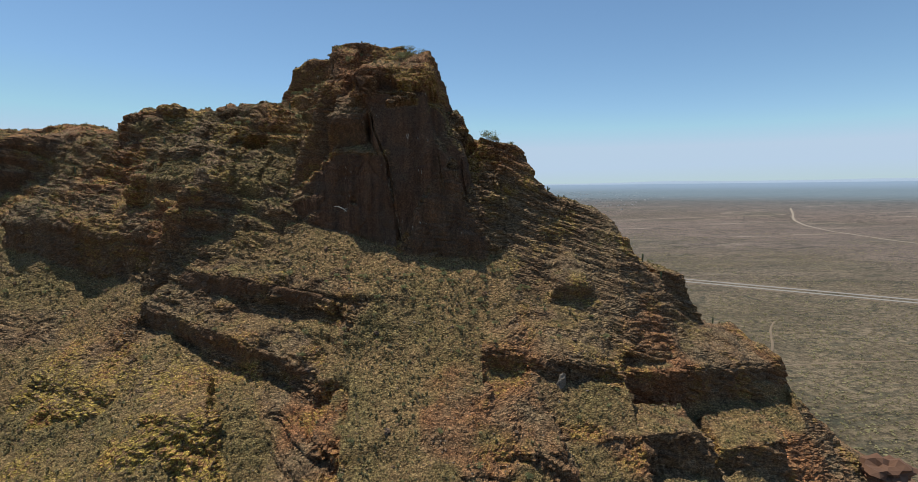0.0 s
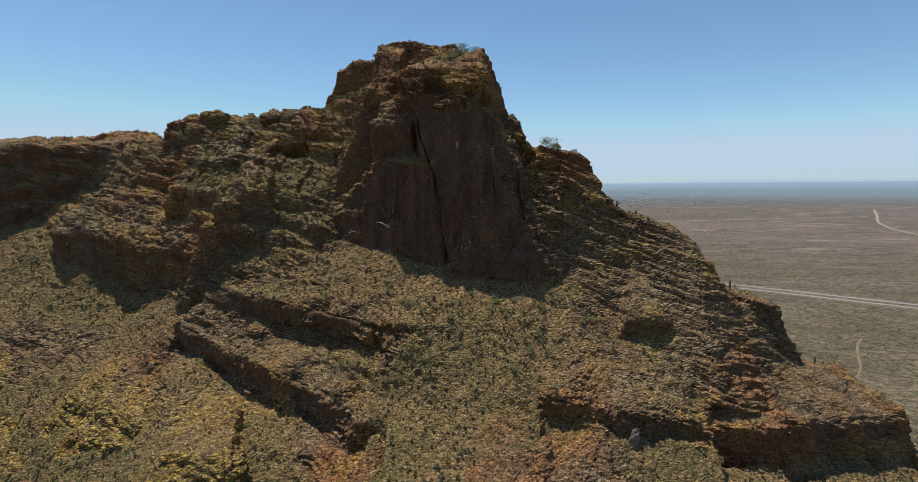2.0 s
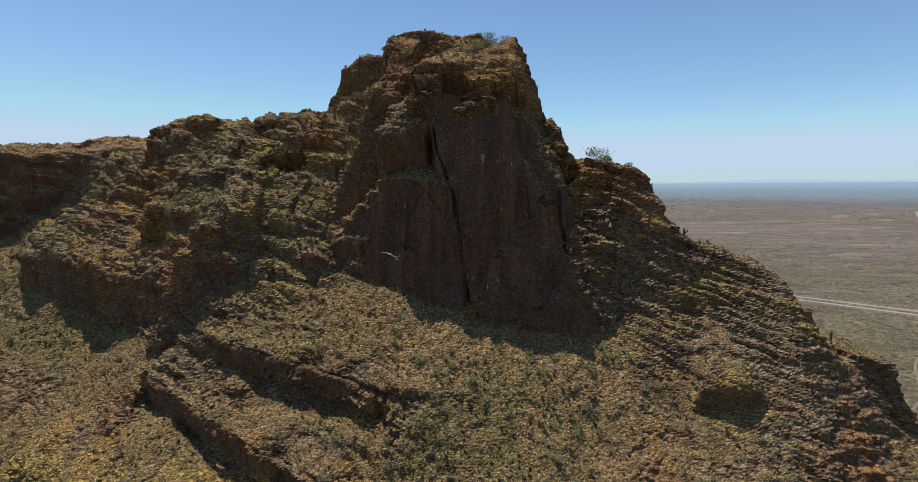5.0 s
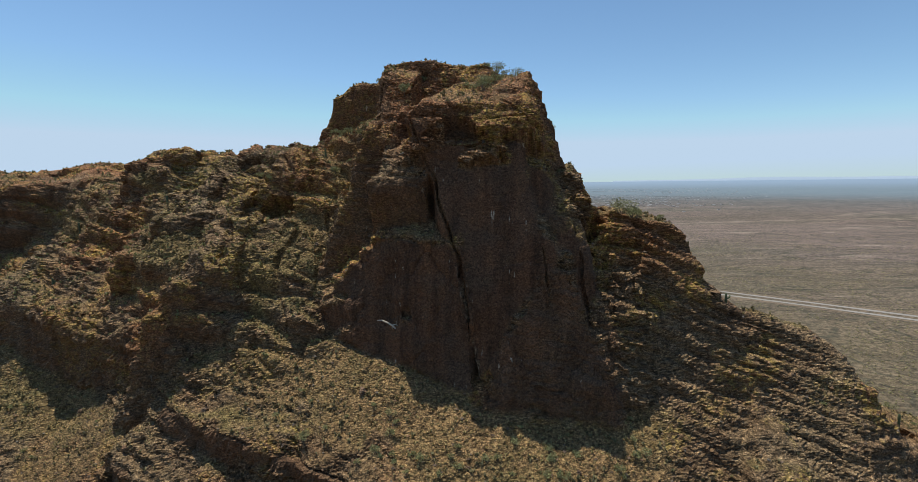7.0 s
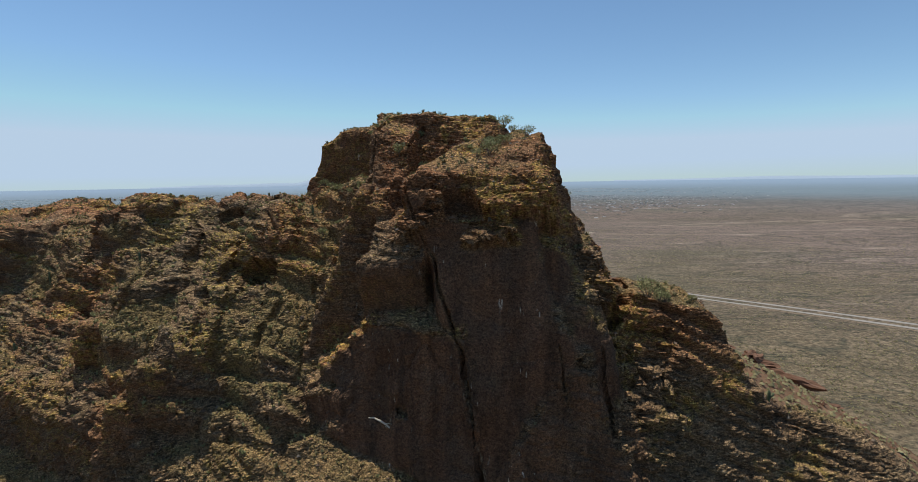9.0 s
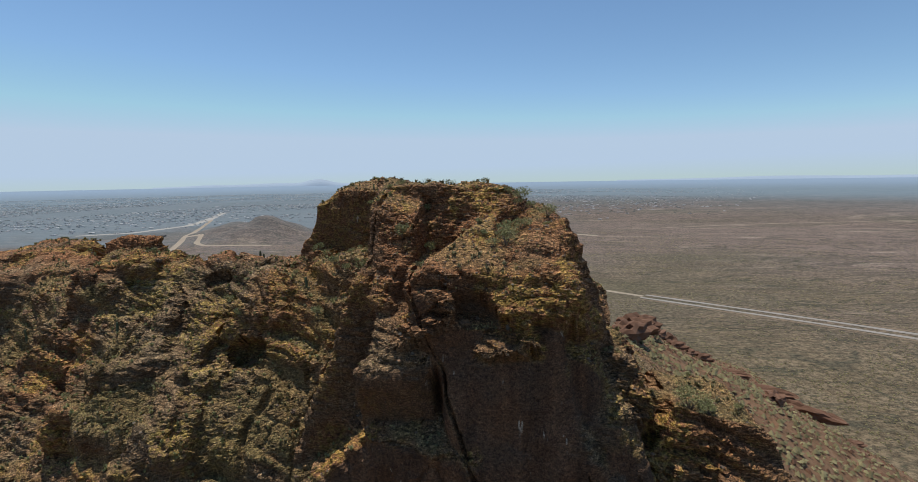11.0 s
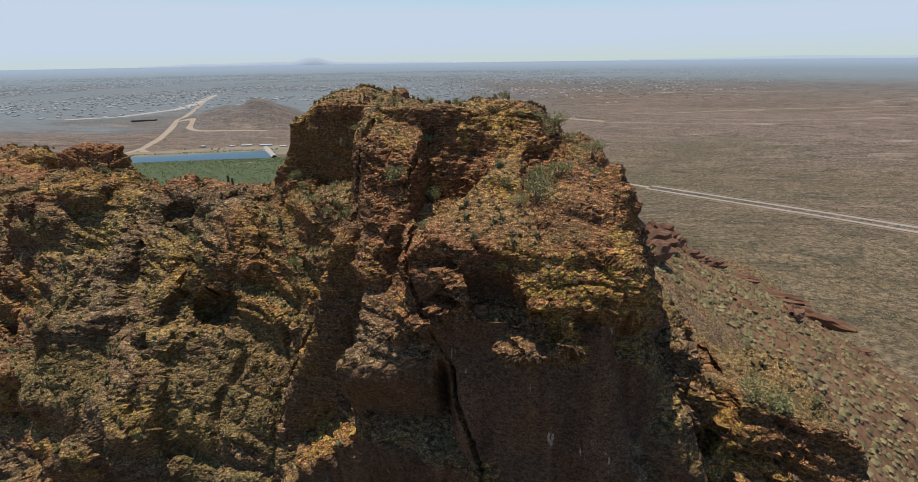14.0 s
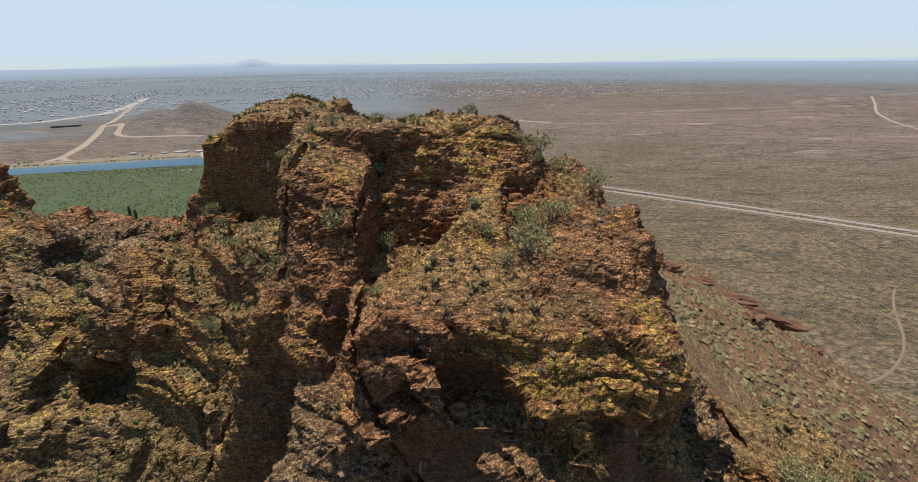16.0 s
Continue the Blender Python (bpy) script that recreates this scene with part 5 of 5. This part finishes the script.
def knob(at, size, seed):
    """A squarish banded rock knob that stands free on the ridge."""
    bm = bmesh.new()
    bmesh.ops.create_icosphere(bm, subdivisions=6, radius=1.0)
    co = np.array([q.co[:] for q in bm.verts])
    co = co / (np.abs(co) ** 5).sum(1, keepdims=True) ** 0.2 * np.array(size)
    co[:, :2] *= (1 - 0.018 * (co[:, 2:3] + size[2]))
    x, y, z = co.T + np.array(at)[:, None]
    d = 0.9 * strata(x, y, z, 3.2, 6.0, seed) + 0.6 * strata(x, y, z, 1.2, 3.0, seed + 9) + 0.9 * facets(x, y, z, 3.4, seed + 4) + 0.35 * facets(x, y, z, 1.2, seed + 6)
    out = co / np.linalg.norm(co, axis=1, keepdims=True) * np.array([1, 1, 0.6])
    co = co + out * d[:, None] + np.array(at)
    faces = np.array([[v.index for v in f.verts] for f in bm.faces])
    bm.free()
    ob = mesh_object("rock_knob", co, faces, ROCK, False)
    put_attribute(ob.data, "rock", np.ones(len(co)))
    put_attribute(ob.data, "face", np.zeros(len(co)))
    ob.parent = front
    return tagged(ob, "squarish banded brown rock knob on the mountain ridge")


knob((-120.5, 197, 161.5), (9.5, 6.0, 9.0), 301)
BOULDERS = [boulder_mesh("boulder", 201 + i, STONE, 0.6 + 0.08 * i) for i in range(5)]
for i in pick(130, gentle * (0.3 + soilness)):
    ob = new("boulder", BOULDERS[int(rng.integers(5))])
    s = rng.uniform(0.3, 0.95) ** 1.3
    ob.matrix_basis = Matrix.LocRotScale(Vector(place_v[i]) + Vector((0, 0, 0.12 * s)), Euler((rng.uniform(-0.3, 0.3), rng.uniform(-0.3, 0.3), rng.uniform(0, 6.28))), Vector((s, s, s)))
    tagged(ob, "angular brown boulder resting on the dry slope", "boulder", group="boulders")
standing = new("standing_stone", boulder_mesh("standing_stone", 231, STONE, 1.9))
standing.matrix_basis = Matrix.LocRotScale(Vector(place_v[nearest(21, 102, 103.5)]) + Vector((0, 0, 0.9)), Euler((0.05, 0.1, 0.4)), Vector((0.95, 0.8, 0.95)))
tagged(standing, "upright split stone standing on the slope", "stone")

at = place_v[pick(6500, gentle * (0.15 + 0.6 * rock.ravel() + 0.5 * soilness))]
octa = np.array([(1, 0, 0), (0, 1, 0), (-1, 0, 0), (0, -1, 0), (0, 0, 0.8), (0, 0, -0.5)])
ofaces = np.array([(0, 1, 4), (1, 2, 4), (2, 3, 4), (3, 0, 4), (1, 0, 5), (2, 1, 5), (3, 2, 5), (0, 3, 5)])
n = len(at)
size = rng.uniform(0.10, 0.38, (n, 1, 1))
rv = at[:, None, :] + octa[None] * size * rng.uniform(0.55, 1.3, (n, 6, 3))
rf = (ofaces[None] + (np.arange(n) * 6)[:, None, None]).reshape(-1, 3)
tagged(mesh_object("rubble", rv.reshape(-1, 3), rf, STONE), "loose brown stones strewn over the slopes", "rubble", kind="stuff")

at = place_v[pick(5500, crest * (0.25 + rock.ravel()))]
n = len(at)
rv = at[:, None, :] + octa[None] * rng.uniform(0.05, 0.24, (n, 1, 1)) * rng.uniform(0.55, 1.3, (n, 6, 3))
rf = (ofaces[None] + (np.arange(n) * 6)[:, None, None]).reshape(-1, 3)
tagged(mesh_object("crown_rubble", rv.reshape(-1, 3), rf, STONE), "small loose stones strewn over the tower's crown", "rubble", kind="stuff")

# Red slabs and rocks on the far side of the mountain, above the plain.
RED = [boulder_mesh("rock_slab", 251 + i, RED_STONE, 0.4 + 0.1 * i) for i in range(3)]
for x0, y0, sx, sy, sz, turn, words in (
        (110, 319, 15, 5, 4.5, -0.45, "long red rock slab lying on the far slope"), (99, 332, 12, 5.0, 4.2, -0.35, "red rock slab lying on the far slope"), (86, 341, 8, 3.5, 2.6, -0.3, "low red rock slab on the far slope"),
        (120, 298, 5, 3, 1.8, 0.3, "low red rock slab on the far slope"), (72, 262, 5, 3.6, 3.6, 0.9, "red boulder standing on the far slope"), (66, 325, 6, 4, 4.0, 0.2, "dark red boulder standing on the far slope"),
        (104, 376, 6, 4, 3.4, 0.5, "red boulder standing on the far slope"), (31, 289, 9, 6, 8.0, 0.6, "broken red crag on the mountain's far spur"), (41, 313, 9, 5, 6.0, 1.0, "broken red crag on the mountain's far spur"),
        (24, 262, 8, 6, 6.5, 0.2, "broken red crag on the mountain's far spur"), (54, 346, 8, 5, 5.0, 0.9, "broken red crag on the mountain's far spur"), (68, 386, 8, 5, 5.5, 1.4, "broken red crag on the mountain's far spur"),
        (47, 300, 7, 4, 4.0, 0.4, "broken red crag on the mountain's far spur"), (16, 226, 7, 5, 5.5, 0.8, "broken red crag on the mountain's far spur"), (58, 318, 5, 4, 3.0, 0.7, "broken red crag on the mountain's far spur"),
        (107, 121, 8, 6, 4.2, 0.4, "rust red boulder on the lower slope")):
    ob = new("rock_slab" if "slab" in words else "crag" if "crag" in words else "boulder", RED[int(rng.integers(3))])
    gz1 = float(ground_height(np.array([x0 * 1.0]), np.array([y0 * 1.0]))[0][0]) if y0 > 150 else float(place_v[nearest(x0, y0, 72)][2])
    sz *= 1.4 if "crag" in words else 1.6
    ob.matrix_basis = Matrix.LocRotScale((x0, y0, gz1 + 0.22 * sz), Euler((0.12, 0.1, turn)), Vector((sx, sy, sz)))
    tagged(ob, words, "rock", group="red rocks")


# Scrub on the plain and on the far slopes, and trees on the river flats.
def blobs(name, x, y, low, high, material, words, cat, seed):
    rg = np.random.default_rng(seed)
    X, Y, Z = on_plain(x, y)
    m = len(X)
    s = rg.uniform(low, high, (m, 1, 1))
    v = np.stack([X, Y, Z], -1)[:, None, :] + (octa[None] + np.array([0, 0, 0.35])) * s * rg.uniform(0.5, 1.25, (m, 6, 3))
    f = (ofaces[None] + (np.arange(m) * 6)[:, None, None]).reshape(-1, 3)
    return tagged(mesh_object(name, v.reshape(-1, 3), f, material), words, cat, kind="stuff")


m = 72000
az, dist = np.radians(rng.uniform(-52, 62, m)), 95 + 1700 * rng.uniform(0, 1, m) ** 1.4
sx_, sy_ = dist * np.sin(az), 60 + dist * np.cos(az)
ok = (fbm(sx_ / 130, sy_ / 60, sx_ * 0, 3, 44) > -0.35) & (sy_ > 150) & (((back_height(sx_, sy_) - 130 - sy_ + 120) * R2 < -50) | (sx_ > 150) | (sx_ < -190))
along = sx_ * 0.566 + sy_ * 0.824
ok &= np.abs(along - (171 * 0.566 + 865 * 0.824)) > 28
ok &= ~((sx_ < -420) & (sy_ > 880) & (sy_ < 1190))
blobs("plain_scrub", sx_[ok], sy_[ok], 0.45, 1.25, SAGE, "grey green scrub dotted over the desert plain", "scrub", 3)
m = 9000
bx_, by_ = rng.uniform(5, 280, m), rng.uniform(150, 480, m)
back = (back_height(bx_, by_) > 12) & ((back_height(bx_, by_) - 130 - by_ + 120) * R2 < -52)
bx_, by_ = bx_[back], by_[back]
bz_ = ground_height(bx_, by_)[0]
tufts("slope_scrub", np.stack([bx_, by_, bz_], -1), 0.3, 0.95, 6, SAGE, "low scrub on the mountain's far slope", "scrub", 6)
m = 6000
bx_, by_ = rng.uniform(5, 230, m), rng.uniform(150, 470, m)
back = (back_height(bx_, by_) > 12) & ((back_height(bx_, by_) - 130 - by_ + 120) * R2 < -52)
at = np.stack([bx_[back], by_[back], ground_height(bx_[back], by_[back])[0]], -1)
n = len(at)
size = rng.uniform(0.2, 1.1, (n, 1, 1)) ** 1.6
rv = at[:, None, :] + octa[None] * size * rng.uniform(0.55, 1.3, (n, 6, 3))
rf = (ofaces[None] + (np.arange(n) * 6)[:, None, None]).reshape(-1, 3)
tagged(mesh_object("slope_rubble", rv.reshape(-1, 3), rf, RED_STONE), "loose red stones on the mountain's far slope", "rubble", kind="stuff")
m = 24000
fx, fy = rng.uniform(-1300, -430, m), rng.uniform(560, 1120, m)
mid = np.interp(fx, (-1500, -900, -620, -440), (690, 830, 840, 900))
ok = (np.abs(fy - mid) < 195) & (fy < np.interp(fx, (-1500, -900, -780, -660, -585), (825, 945, 990, 1030, 1060)))
blobs("river_trees", fx[ok], fy[ok], 1.0, 2.3, leaf_material("mesquite_leaves", (0.035, 0.055, 0.022), (0.10, 0.125, 0.05)), "dense green mesquite trees on the river flats", "trees", 4)
m = 900
bx_ = rng.uniform(-1250, -600, m)
line = np.interp(bx_, (-1500, -900, -780, -660, -585), (860, 990, 1035, 1080, 1105))
by_ = line + np.where(rng.uniform(0, 1, m) < 0.6, rng.uniform(44, 60, m), rng.uniform(62, 110, m) * (fbm(bx_ / 40, bx_ * 0, bx_ * 0, 2, 61) > 0))
ok = by_ > line + 40
blobs("bank_trees", bx_[ok], by_[ok], 1.2, 3.2, leaf_material("bank_leaves", (0.03, 0.045, 0.02), (0.085, 0.10, 0.045)), "dark green trees along the reservoir bank", "trees", 9)
